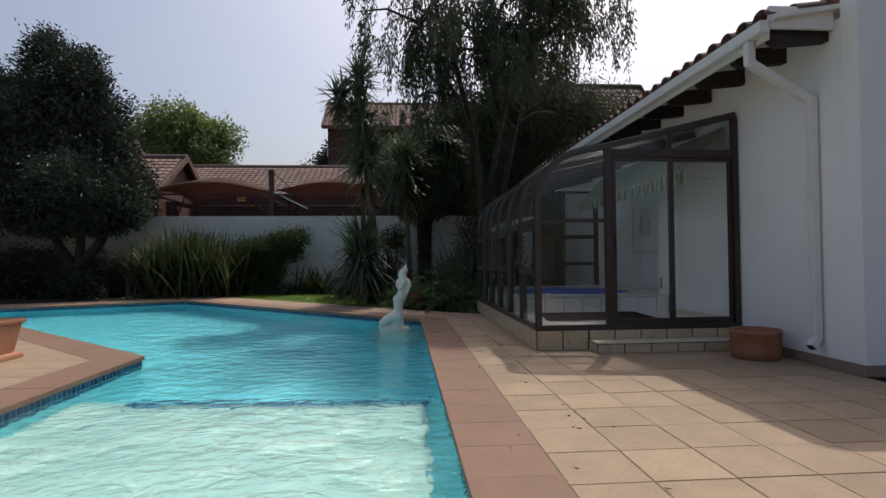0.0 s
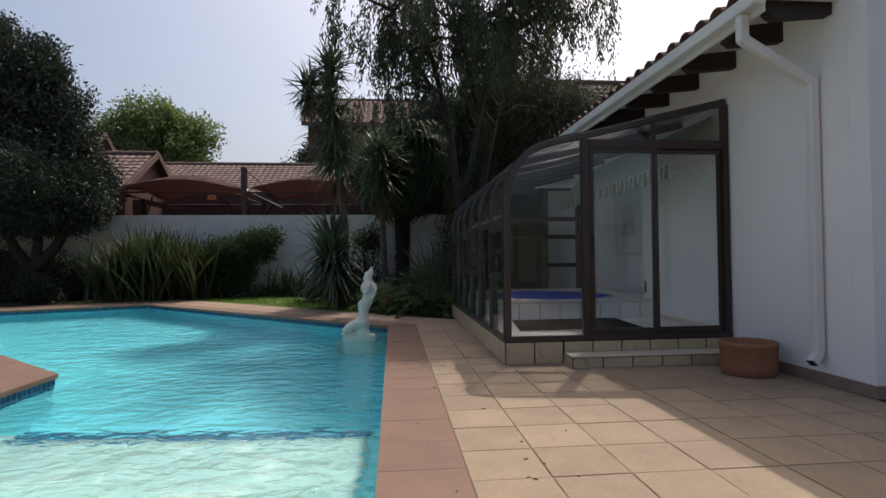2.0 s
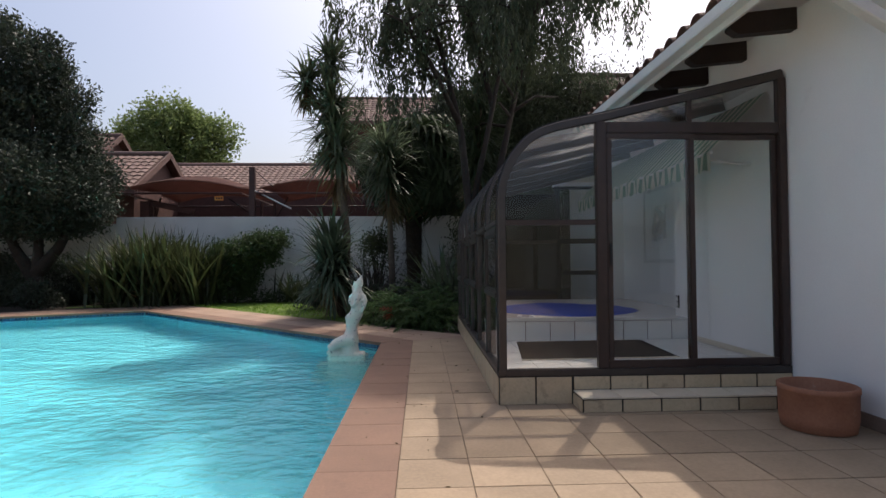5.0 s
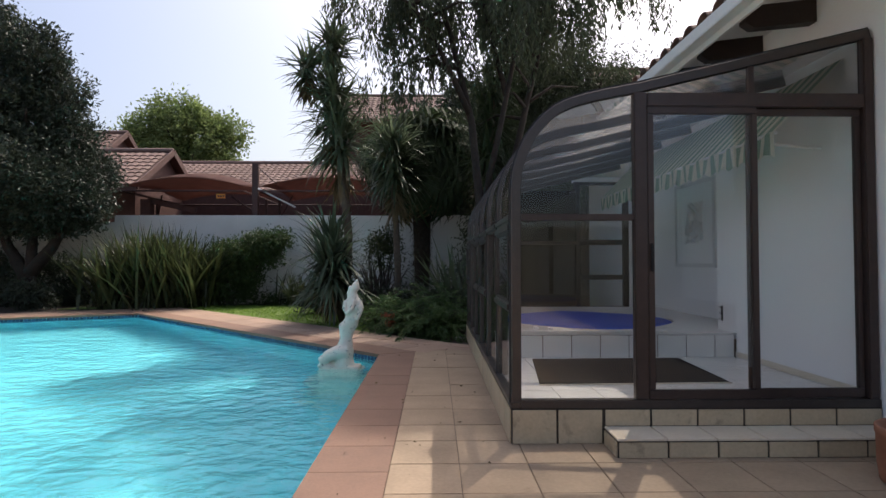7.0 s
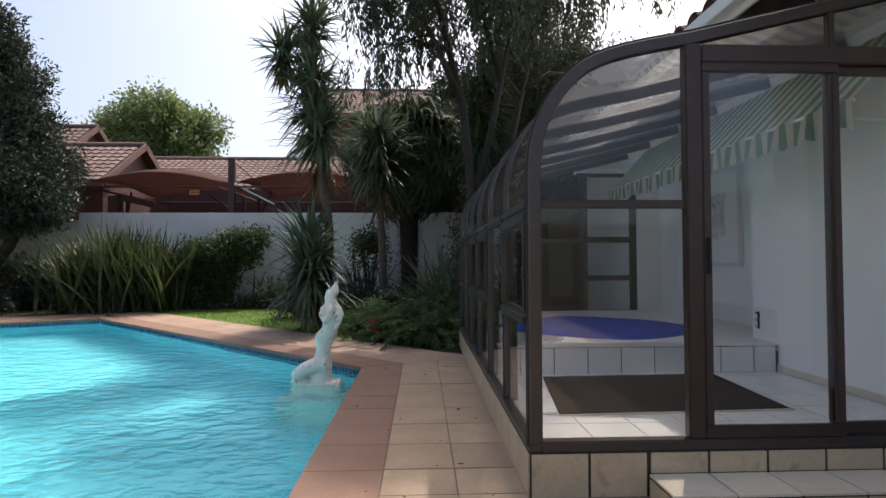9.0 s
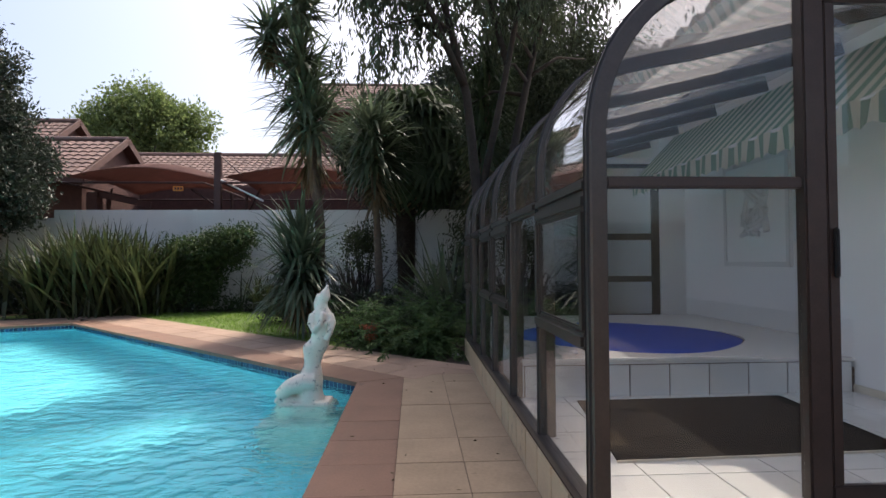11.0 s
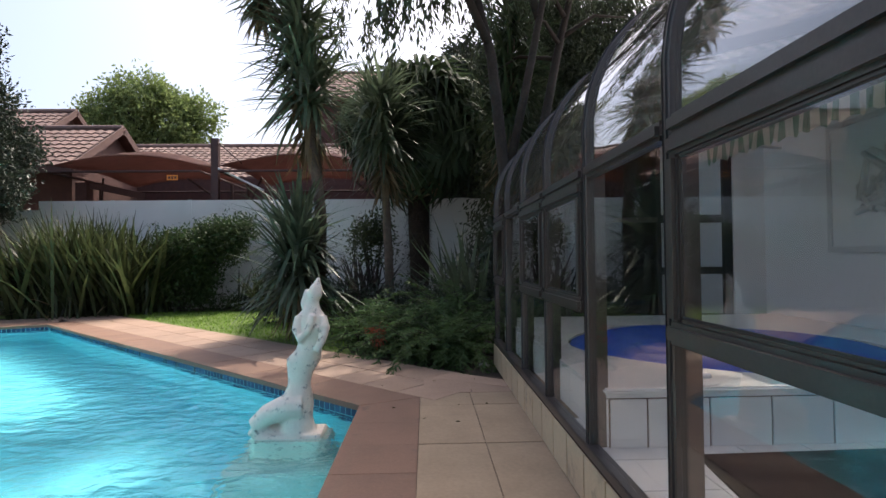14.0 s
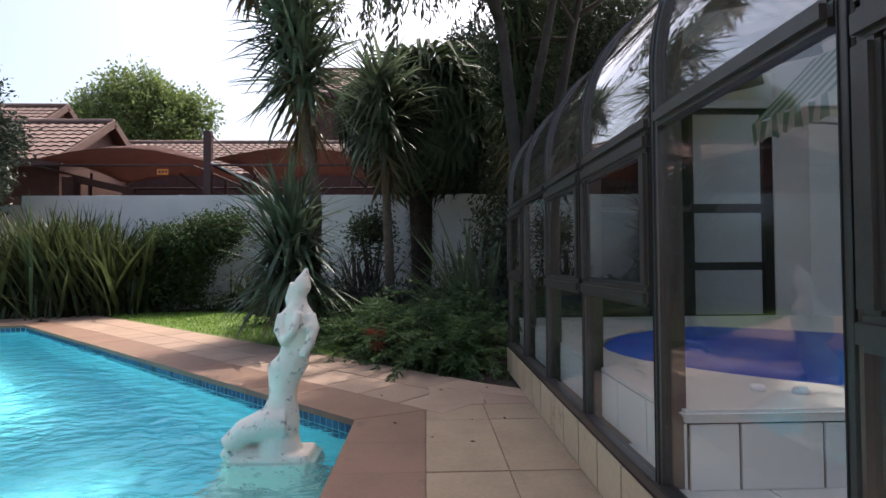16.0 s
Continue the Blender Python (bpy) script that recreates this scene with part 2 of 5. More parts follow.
M_LDARK = leaf_mat("dark_glossy_leaf", (0.046, 0.064, 0.040), 0.2, 0.5)
M_LFAR = leaf_mat("fresh_green_leaf", (0.235, 0.31, 0.11), 0.5, 0.7)
M_LEUC = leaf_mat("grey_green_gum_leaf", (0.072, 0.092, 0.048), 0.35, 0.6)
M_LFLAX = leaf_mat("olive_flax_blade", (0.064, 0.082, 0.031), 0.32, 0.5, 0.6)
M_LYUC = leaf_mat("blue_green_yucca_blade", (0.125, 0.165, 0.098), 0.35, 0.45)
M_LDEAD = leaf_mat("dry_straw_blade", (0.20, 0.145, 0.075), 0.25)
M_LPALM = leaf_mat("palm_frond", (0.050, 0.078, 0.036), 0.3, 0.7)
M_LSHRUB = leaf_mat("box_shrub_leaf", (0.055, 0.095, 0.028), 0.3, 0.6)
M_LFERN = leaf_mat("feathery_shrub_leaf", (0.085, 0.150, 0.050), 0.4, 0.65)
M_LPURP = leaf_mat("purple_flax_blade", (0.07, 0.055, 0.05), 0.2)
M_LRED = leaf_mat("rusty_dry_leaf", (0.30, 0.075, 0.03), 0.3)
M_FLOWER = leaf_mat("pale_petal", (0.62, 0.60, 0.55), 0.3)
M_GRASS = leaf_mat("lawn_blade", (0.19, 0.335, 0.042), 0.45, 0.7)
M_LAWN = mat("lawn_thatch", (0.15, 0.215, 0.045), (0.10, 0.15, 0.035), 0.95, 1.3, 70, 0.4)
M_TWIG = mat("bare_twig", (0.13, 0.10, 0.08), None, 0.9)


# ---- mesh helpers ----
def mesh_of(bm, name):
    me = bpy.data.meshes.new(name)
    bm.to_mesh(me)
    bm.free()
    return me


def part(name, bm, material, parent, label="", smooth=False):
    me = mesh_of(bm, name) if isinstance(bm, bmesh.types.BMesh) else bm
    if not me.materials:
        me.materials.append(material)
    if smooth:
        me.polygons.foreach_set("use_smooth", [True] * len(me.polygons))
    ob = new(name, me)
    if parent:
        ob.parent = parent
    if label:
        ob["label"] = label
    return ob


def thing(name, label, category, kind="", group="", at=(0, 0, 0)):
    ob = new(name)
    ob.location = at
    return tagged(ob, label, category, group, kind)


def solid(name, bm, material, label, category, kind="", group="", smooth=False):
    return tagged(part(name, bm, material, None, "", smooth), label, category, group, kind)


def box(x0, x1, y0, y1, z0, z1, bevel=0.0, bm=None):
    own = bmesh.new()
    v = [own.verts.new((x, y, z)) for z in (z0, z1) for y in (y0, y1) for x in (x0, x1)]
    for f in ((0, 2, 3, 1), (4, 5, 7, 6), (0, 1, 5, 4), (2, 6, 7, 3), (0, 4, 6, 2), (1, 3, 7, 5)):
        own.faces.new([v[i] for i in f])
    if bevel:
        bmesh.ops.bevel(own, geom=own.edges[:], offset=bevel, segments=2, affect="EDGES", clamp_overlap=True)
    if bm is None:
        return own
    join(bm, own)
    return bm


def join(bm, other):
    me = bpy.data.meshes.new("tmp")
    other.to_mesh(me)
    other.free()
    bm.from_mesh(me)
    bpy.data.meshes.remove(me)


def bar(a, b, w, h, bevel=0.004, up=(0, 0, 1)):
    """A straight bar from a to b, w wide and h high across."""
    a, b = Vector(a), Vector(b)
    d = (b - a)
    n = d.normalized()
    s = n.cross(Vector(up))
    s = s.normalized() if s.length > 1e-4 else Vector((1, 0, 0))
    u = s.cross(n)
    bm = bmesh.new()
    vs = [bm.verts.new(p + s * w * i / 2 + u * h * j / 2) for p in (a, b) for i, j in ((-1, -1), (1, -1), (1, 1), (-1, 1))]
    for f in ((3, 2, 1, 0), (4, 5, 6, 7), (0, 1, 5, 4), (1, 2, 6, 5), (2, 3, 7, 6), (3, 0, 4, 7)):
        bm.faces.new([vs[i] for i in f])
    if bevel:
        bmesh.ops.bevel(bm, geom=bm.edges[:], offset=bevel, segments=1, affect="EDGES", clamp_overlap=True)
    bmesh.ops.recalc_face_normals(bm, faces=bm.faces[:])
    return bm


def sweep(path, radii, segs=10, bm=None, squash=1.0, jitter=0.0, cap=True):
    """A round tube along a path with a radius at each point."""
    bm = bm or bmesh.new()
    pts = [Vector(p) for p in path]
    rings = []
    for i, p in enumerate(pts):
        d = (pts[min(i + 1, len(pts) - 1)] - pts[max(i - 1, 0)]).normalized()
        s = d.cross(Vector((0, 1, 0.02))).normalized()
        u = s.cross(d)
        ring = []
        for k in range(segs):
            a = 2 * math.pi * k / segs
            r = radii[i] * (1 + (random.uniform(-jitter, jitter) if jitter else 0))
            ring.append(bm.verts.new(p + s * math.cos(a) * r + u * math.sin(a) * r * squash))
        rings.append(ring)
    for r0, r1 in zip(rings, rings[1:]):
        for k in range(segs):
            bm.faces.new((r0[k], r0[(k + 1) % segs], r1[(k + 1) % segs], r1[k]))
    if cap:
        bm.faces.new(rings[0][::-1])
        bm.faces.new(rings[-1])
    return bm


def prism(poly, z0, z1, bevel=0.0):
    """An upright prism over a polygon in plan."""
    bm = bmesh.new()
    lo = [bm.verts.new((x, y, z0)) for x, y in poly]
    hi = [bm.verts.new((x, y, z1)) for x, y in poly]
    n = len(poly)
    bm.faces.new(lo[::-1])
    top = bm.faces.new(hi)
    for i in range(n):
        bm.faces.new((lo[i], lo[(i + 1) % n], hi[(i + 1) % n], hi[i]))
    bmesh.ops.recalc_face_normals(bm, faces=bm.faces[:])
    if bevel:
        bmesh.ops.bevel(bm, geom=list(top.edges), offset=bevel, segments=2, affect="EDGES", clamp_overlap=True)
    return bm


def revolve(profile, segs=32):
    """A turned shape from (radius, height) pairs."""
    bm = bmesh.new()
    rings = [[bm.verts.new((r * math.cos(2 * math.pi * k / segs), r * math.sin(2 * math.pi * k / segs), z)) for k in range(segs)] for r, z in profile]
    for a, b in zip(rings, rings[1:]):
        for k in range(segs):
            bm.faces.new((a[k], a[(k + 1) % segs], b[(k + 1) % segs], b[k]))
    bm.faces.new(rings[0][::-1])
    bm.faces.new(rings[-1])
    return bm


def quads(name, V, F):
    me = bpy.data.meshes.new(name)
    me.from_pydata(V.reshape(-1, 3).tolist(), [], F.tolist())
    return me


RNG = np.random.default_rng(7)


def unit(a):
    return a / np.maximum(np.linalg.norm(a, axis=-1, keepdims=True), 1e-6)


def leaves(name, pos, axis, length, width, fold=0.25):
    """Many pointed leaves, each two folded faces: positions, directions and sizes."""
    n = len(pos)
    axis = unit(axis)
    side = unit(np.cross(axis, RNG.normal(size=(n, 3))))
    nrm = np.cross(axis, side)
    L, W = length.reshape(-1, 1), width.reshape(-1, 1)
    mid = pos + axis * L * 0.45
    V = np.stack([pos, mid + side * W / 2 + nrm * W * fold, pos + axis * L, mid - side * W / 2 + nrm * W * fold], 1)
    b = np.arange(n)[:, None] * 4
    F = np.concatenate([b + [0, 1, 2], b + [0, 2, 3]], 0)
    return quads(name, V, F)


def crown(name, blobs, clumps, per, size, spread=0.35, hang=0.0, thin=0.4):
    """A crown of leaf clumps over ellipsoids (x, y, z, rx, ry, rz)."""
    B = np.array(blobs, float)
    kids = []
    for b in B:
        for i in range(7):
            d = unit(RNG.normal(size=3))
            f = RNG.uniform(0.28, 0.5)
            kids.append([*(b[:3] + d * b[3:] * RNG.uniform(0.72, 0.98)), *(b[3:] * f)])
    B = np.concatenate([B, np.array(kids)], 0)
    vol = (B[:, 3] * B[:, 4] * B[:, 5]) ** 0.67
    pick = RNG.choice(len(B), clumps, p=vol / vol.sum())
    d = unit(RNG.normal(size=(clumps, 3)))
    r = RNG.uniform(0.45, 1.0, (clumps, 1)) ** 0.45 * RNG.uniform(0.9, 1.03, (clumps, 1))
    c = B[pick, :3] + d * r * B[pick, 3:]
    pos = np.repeat(c, per, 0) + RNG.normal(size=(clumps * per, 3)) * spread * np.array([1, 1, 1 + hang * 1.5])
    ax = np.repeat(d, per, 0) * 0.7 + RNG.normal(size=(clumps * per, 3)) * 0.7 + np.array([0, 0, -hang * 2.0])
    L = size * RNG.uniform(0.6, 1.3, clumps * per)
    return leaves(name, pos, ax, L, L * thin)


def blades(name, base, heading, tilt, length, width, droop, segs=5, fold=0.18):
    """Long strap blades that arch over: arrays of bases, headings, tilts from upright, lengths, widths and droops (radians)."""
    n = len(base)
    p = base.copy()
    ang = tilt.copy()
    V = []
    sx = np.stack([-np.sin(heading), np.cos(heading), np.zeros(n)], 1)
    prof = [0.55, 0.9, 1.0, 0.85, 0.55, 0.04] if segs == 5 else [0.7, 1.0, 0.8, 0.05]
    for i in range(segs + 1):
        w = (width * prof[i])[:, None] / 2
        out = np.stack([np.cos(heading) * np.sin(ang), np.sin(heading) * np.sin(ang), np.cos(ang)], 1)
        nrm = np.cross(out, sx)
        V += [p + sx * w - nrm * w * fold * 2, p - sx * w - nrm * w * fold * 2]
        p = p + out * (length / segs)[:, None]
        ang = ang + droop / segs
    V = np.stack(V, 1)
    k = 2 * (segs + 1)
    b = np.arange(n)[:, None] * k
    F = np.concatenate([b + [2 * i, 2 * i + 1, 2 * i + 3, 2 * i + 2] for i in range(segs)], 0)
    return quads(name, V, F)


def clump(name, at, n, length, width, tilt=(0.05, 0.9), droop=(0.2, 1.0), spread=0.25):
    base = np.array(at) + RNG.normal(size=(n, 3)) * [spread, spread, 0]
    base[:, 2] = at[2]
    return blades(name, base, RNG.uniform(0, 2 * np.pi, n), RNG.uniform(*tilt, n), length * RNG.uniform(0.65, 1.1, n),
                  width * RNG.uniform(0.7, 1.2, n), RNG.uniform(*droop, n))

# ---- ground, pool ----
POOL = [(1.1, 1.5), (1.1, 11.05), (-6.2, 17.7), (-11.3, 15.2), (-2.65, 7.3), (-2.62, 1.5)]
WATER_Z, FLOOR_Z, SHELF_Z = -0.13, -1.55, -0.55


def offset(poly, w):
    """A counter-clockwise polygon pushed outwards by w, with mitred corners."""
    n, res = len(poly), []
    for i in range(n):
        a, b, c = Vector(poly[i - 1]), Vector(poly[i]), Vector(poly[(i + 1) % n])
        d0, d1 = (b - a).normalized(), (c - b).normalized()
        n0, n1 = Vector((d0.y, -d0.x)), Vector((d1.y, -d1.x))
        m = (n0 + n1).normalized()
        res.append(tuple(b + m * (w / max(m.dot(n0), 0.3))))
    return res


def sheet_with_hole(outer, hole, z):
    bm = bmesh.new()
    edges = []
    for loop in (outer, hole):
        vs = [bm.verts.new((x, y, z)) for x, y in loop]
        edges += [bm.edges.new((vs[i], vs[(i + 1) % len(vs)])) for i in range(len(vs))]
    bmesh.ops.triangle_fill(bm, edges=edges, use_beauty=True)
    for f in bm.faces:
        if f.normal.z < 0:
            f.normal_flip()
    return bm


solid("ground", sheet_with_hole([(-400, -400), (400, -400), (400, 400), (-400, 400)], offset(POOL, 0.04), -0.045), M_SOIL,
      "bare brown garden soil around the paving", "ground", "structure")

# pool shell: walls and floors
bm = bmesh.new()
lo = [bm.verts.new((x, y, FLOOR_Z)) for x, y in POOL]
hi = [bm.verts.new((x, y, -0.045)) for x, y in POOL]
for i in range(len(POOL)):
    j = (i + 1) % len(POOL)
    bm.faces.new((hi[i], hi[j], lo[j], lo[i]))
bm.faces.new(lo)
pool = solid("pool_basin", bm, M_POOL, "plastered swimming pool basin with angled sides, the deep water's turquoise put into its colour", "swimming pool", "structure")
part("shallow_shelf", prism([(0.84, 1.51), (0.97, 5.65), (-2.61, 5.87), (-2.61, 1.51)], FLOOR_Z + 0.004, SHELF_Z, 0.02), M_SHELF, pool, "pale plastered shallow end")
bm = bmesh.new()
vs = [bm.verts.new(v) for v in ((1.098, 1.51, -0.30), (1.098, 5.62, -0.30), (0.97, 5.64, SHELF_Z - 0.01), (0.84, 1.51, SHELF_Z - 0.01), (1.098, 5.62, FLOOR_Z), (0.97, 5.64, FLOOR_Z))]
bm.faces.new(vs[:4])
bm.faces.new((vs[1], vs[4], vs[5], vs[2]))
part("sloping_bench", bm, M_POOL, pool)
bm = bmesh.new()
for i in range(22):
    x = 1.05 - i * 0.142
    y = 5.58 + (1.09 - x) / 3.7 * 0.22
    box(x - 0.135, x, y - 0.095, y + 0.095, SHELF_Z + 0.002, SHELF_Z + 0.012, 0, bm)
part("marker_tile_line", bm, M_BLUET, pool, "dark blue mosaic line along the step edge")
bm = sheet = bmesh.new()
sheet.faces.new([sheet.verts.new((x, y, WATER_Z)) for x, y in offset(POOL, -0.006)])
water = solid("water", sheet, M_WATER, "clear rippled turquoise pool water", "water", "structure")
water.visible_shadow = False


def strip(p, q, p2, q2, step, name, material, parent, z0, z1, gap=0.002):
    """Pieces along the band between the segments p-q and p2-q2, mitred at the ends."""
    p, q, p2, q2 = (Vector(v) for v in (p, q, p2, q2))
    d = (q - p).normalized()
    s0 = max((p2 - p).dot(d), 0) + 0.02
    s1 = min((q2 - p).dot(d), (q - p).length) - 0.02
    w = (p2 - p) - d * (p2 - p).dot(d)
    n = max(1, round((s1 - s0) / step))
    cuts = [s0 + (s1 - s0) * i / n for i in range(n + 1)]
    for i in range(n):
        a0, a1 = p + d * (cuts[i] + gap / 2), p + d * (cuts[i + 1] - gap / 2)
        quad = [a0, a1, a1 + w, a0 + w]
        if i == 0:
            quad[0], quad[3] = p + d * gap / 2, p2 + d * gap / 2
        if i == n - 1:
            quad[1], quad[2] = q - d * gap / 2, q2 - d * gap / 2
        h = random.uniform(-0.0015, 0.0015)
        part(name, prism([tuple(v) for v in quad], z0, z1 + h, 0.0015), material, parent)


COP_IN, COP_OUT = offset(POOL, -0.03), offset(POOL, 0.50)


def mosaic(p, q, parent):
    """Three rows of blue mosaic at the waterline of one pool side, joined."""
    p, q = Vector((*p, 0)), Vector((*q, 0))
    d = (q - p).normalized()
    nrm = Vector((-d.y, d.x, 0))
    n = int((q - p).length / 0.078)
    bm = bmesh.new()
    for r in range(3):
        for i in range(n):
            a, b = p + d * (i * 0.078 + 0.002), p + d * (i * 0.078 + 0.075)
            z1, z0 = -0.052 - r * 0.078, -0.052 - r * 0.078 - 0.074
            t = nrm * 0.004
            vs = [bm.verts.new(v) for v in (a + t + Vector((0, 0, z0)), b + t + Vector((0, 0, z0)), b + t + Vector((0, 0, z1)), a + t + Vector((0, 0, z1)))]
            bm.faces.new(vs[::-1])
    me = mesh_of(bm, "mosaic_band")
    ob = part("mosaic_band", me, M_MOSAIC, parent)
    ob["kind"] = "stuff"


M_MOSAIC = mat("waterline_mosaic", (0.022, 0.085, 0.18), (0.014, 0.055, 0.12), 0.25, 20, 60, 0.03, island=0.5)
for i in range(len(POOL)):
    mosaic(POOL[i], POOL[(i + 1) % len(POOL)], pool)

# lawn and planting soil
D = Vector((-0.739, 0.673))
NRM = Vector((0.673, 0.739))
P0 = Vector((1.1, 11.05))


def diag(s, o):
    v = P0 + D * s + NRM * o
    return (v.x, v.y)


lawn = solid("lawn", prism([diag(2.0, 1.56), diag(11.5, 1.62), (-9.4, 19.2), (-9.0, 20.0), (-2.2, 20.2), (-0.6, 18.4), (0.2, 15.4)], -0.04, -0.012), M_LAWN,
             "short green sunlit lawn", "lawn", "structure")
n = 42000
u = RNG.uniform(0, 1, (n, 2))
gx, gy = -9.5 + u[:, 0] * 10.0, 12.2 + u[:, 1] * 8.0
off = (gx - P0.x) * NRM.x + (gy - P0.y) * NRM.y
keep = (off > 1.60) & (gy < 20.1) & (gx < -0.2 + (gy - 15.4) * -0.5 + 0.6) & (gx > -9.2)
gx, gy = gx[keep], gy[keep]
me = blades("grass_blades", np.stack([gx, gy, np.full(len(gx), -0.014)], 1), RNG.uniform(0, 6.28, len(gx)), RNG.uniform(0, 0.7, len(gx)),
            RNG.uniform(0.03, 0.07, len(gx)), np.full(len(gx), 0.009), RNG.uniform(0, 0.9, len(gx)), 3)
tagged(part("grass", me, M_GRASS, None), "short fine green grass blades", "grass", "", "stuff")

# ---- garden wall ----
WALL_Y, WALL_Z = 21.6, 3.02
gw = solid("wall_garden", box(-9.2, 14.0, WALL_Y, WALL_Y + 0.24, -0.05, WALL_Z, 0.01), M_WALLG, "white plastered garden wall, weather-stained", "wall", "structure")
for x in (-7.15, -5.0, 2.7):
    part("pilaster", box(x - 0.05 if x < 0 else x - 0.2, x + 0.05 if x < 0 else x + 0.2, WALL_Y - (0.012 if x < 0 else 0.1), WALL_Y - 0.002, -0.05, WALL_Z + 0.012, 0.008), M_WALLG, gw)
solid("wall_garden_side", box(-26, -9.16, WALL_Y + 0.3, WALL_Y + 0.54, -0.05, 2.8, 0.01), M_WALLG, "white plastered garden wall in tree shade", "wall", "structure")
solid("wall_west", box(-26.2, -26, -10, WALL_Y + 0.54, -0.05, 2.8), M_WALLG, "white plastered boundary wall", "wall", "structure")
# added wall, never in view: its dark colour keeps the glass reflections dark
solid("wall_south", box(-26, 14, -10.2, -10, -0.05, 2.8), M_GPLAST, "unseen olive-grey wall that darkens the sunroom glass reflections", "wall", "structure")

# ---- house ----
WX = 5.33
SEND, EWY = 12.74, 12.85
solid("wall_house", box(WX, WX + 0.25, 5.33, 9.42, 0, 3.72), M_WHITE, "white plastered house wall", "wall", "structure")
solid("wall_recess_return", box(WX + 0.25, 5.92, 9.17, 9.42, 0, 3.72), M_WHITE, "white plastered return wall", "wall", "structure")
solid("wall_recess", box(5.92, 6.17, 9.17, EWY - 0.002, 0, 3.72), M_WHITE, "white plastered recess wall", "wall", "structure")
solid("wall_parapet", box(WX, 12.0, 5.12, 5.328, 0, 5.6), M_WHITE, "tall white plastered gable parapet wall", "wall", "structure")
solid("wall_house_front", box(11.8, 12.05, -10, 5.06, 0, 3.6), M_WHITE, "white plastered house wall", "wall", "structure")
sk = solid("baseboard", box(WX - 0.016, WX - 0.002, 5.11, 7.03, 0, 0.115, 0.004), M_SKIRT, "brown painted skirting band on the house wall", "skirting", "structure")
part("inner_band", box(WX - 0.014, WX - 0.002, 7.15, 9.15, 0.302, 0.365, 0.004), M_TREAD, sk, "pale tiled skirting inside the sunroom")
part("return_band", box(WX - 0.016, 11.7, 5.104, 5.118, 0, 0.115, 0.004), M_SKIRT, sk)

# roof over the house: deck, tiles at the eave, soffit, rafters, gutter
EX, EZ, SLOPE = 4.62, 3.70, 0.17
bm = bmesh.new()
for x0, x1 in ((EX, 12.0),):
    vs = [(EX, 5.33, EZ), (12.0, 5.33, EZ + (12 - EX) * SLOPE), (12.0, 17, EZ + (12 - EX) * SLOPE), (EX, 17, EZ)]
    lo = [bm.verts.new(v) for v in vs]
    hi = [bm.verts.new((x, y, z + 0.05)) for x, y, z in vs]
    bm.faces.new(lo[::-1])
    bm.faces.new(hi)
    for i in range(4):
        bm.faces.new((lo[i], lo[(i + 1) % 4], hi[(i + 1) % 4], hi[i]))
roof = solid("roof", bm, M_GUTTER, "low-pitched house roof with white boarded eaves and barrel tiles", "roof", "structure")


def barrel(length, r0, r1, slope):
    bm = bmesh.new()
    rows = []
    for i, t in enumerate((0.0, 1.0)):
        r = r0 + (r1 - r0) * t
        for rr in (r, r - 0.014):
            rows.append([bm.verts.new((t * length, -math.cos(a) * rr, math.sin(a) * rr * 0.85 + t * length * slope)) for a in [math.pi * k / 8 for k in range(9)]])
    for a, b in ((0, 2), (3, 1), (1, 0), (2, 3)):
        for k in range(8):
            bm.faces.new((rows[a][k], rows[a][k + 1], rows[b][k + 1], rows[b][k]))
    bmesh.ops.recalc_face_normals(bm, faces=bm.faces[:])
    me = mesh_of(bm, "roof_tile")
    me.materials.append(M_ROOFT)
    return me


TILE_ME = barrel(0.42, 0.115, 0.095, SLOPE)
for c in range(3):
    for r in range(38):
        ob = part("roof_tile", TILE_ME, M_ROOFT, roof)
        ob.location = (EX - 0.06 + c * 0.36, 5.50 + r * 0.30 + random.uniform(-0.008, 0.008), EZ + 0.055 + c * 0.36 * SLOPE + c * 0.012)
part("bargeboard", box(EX - 0.02, WX - 0.004, 5.40, 5.44, 3.62, 3.86, 0.006), M_GUTTER, roof, "white end board of the eave")
part("fascia", box(EX - 0.012, EX + 0.014, 5.45, 17, 3.52, 3.70), M_GUTTER, roof)
for i in range(15):
    y = 5.53 if i == 0 else 5.38 + i * 0.78
    bm = bmesh.new()
    pts = [(EX + 0.06, 3.52), (EX + 0.14, 3.47), (WX - 0.004, 3.53), (WX - 0.004, 3.74), (EX + 0.06, 3.66)]
    a = [bm.verts.new((x, y - 0.05, z)) for x, z in pts]
    b = [bm.verts.new((x, y + 0.05, z)) for x, z in pts]
    bm.faces.new(a)
    bm.faces.new(b[::-1])
    for k in range(5):
        bm.faces.new((a[k], b[k], b[(k + 1) % 5], a[(k + 1) % 5]))
    bmesh.ops.recalc_face_normals(bm, faces=bm.faces[:])
    part("rafter_tail", bm, M_BEAM, roof, "dark-stained rafter tail")

gutter = thing("gutter", "white painted square roof gutter along the eave", "gutter", at=(0, 0, 0))
for nm, b in (("floor", box(EX - 0.12, EX - 0.014, 5.42, 17, 3.58, 3.592)), ("front", box(EX - 0.124, EX - 0.112, 5.42, 17, 3.594, 3.705, 0.003)),
              ("end_cap", box(EX - 0.124, EX - 0.014, 5.406, 5.418, 3.58, 3.705))):
    part(nm, b, M_GUTTER, gutter)
pipe = thing("downpipe", "white square downpipe with swan-neck and shoe, on the house wall", "downpipe")
PX = WX - 0.062
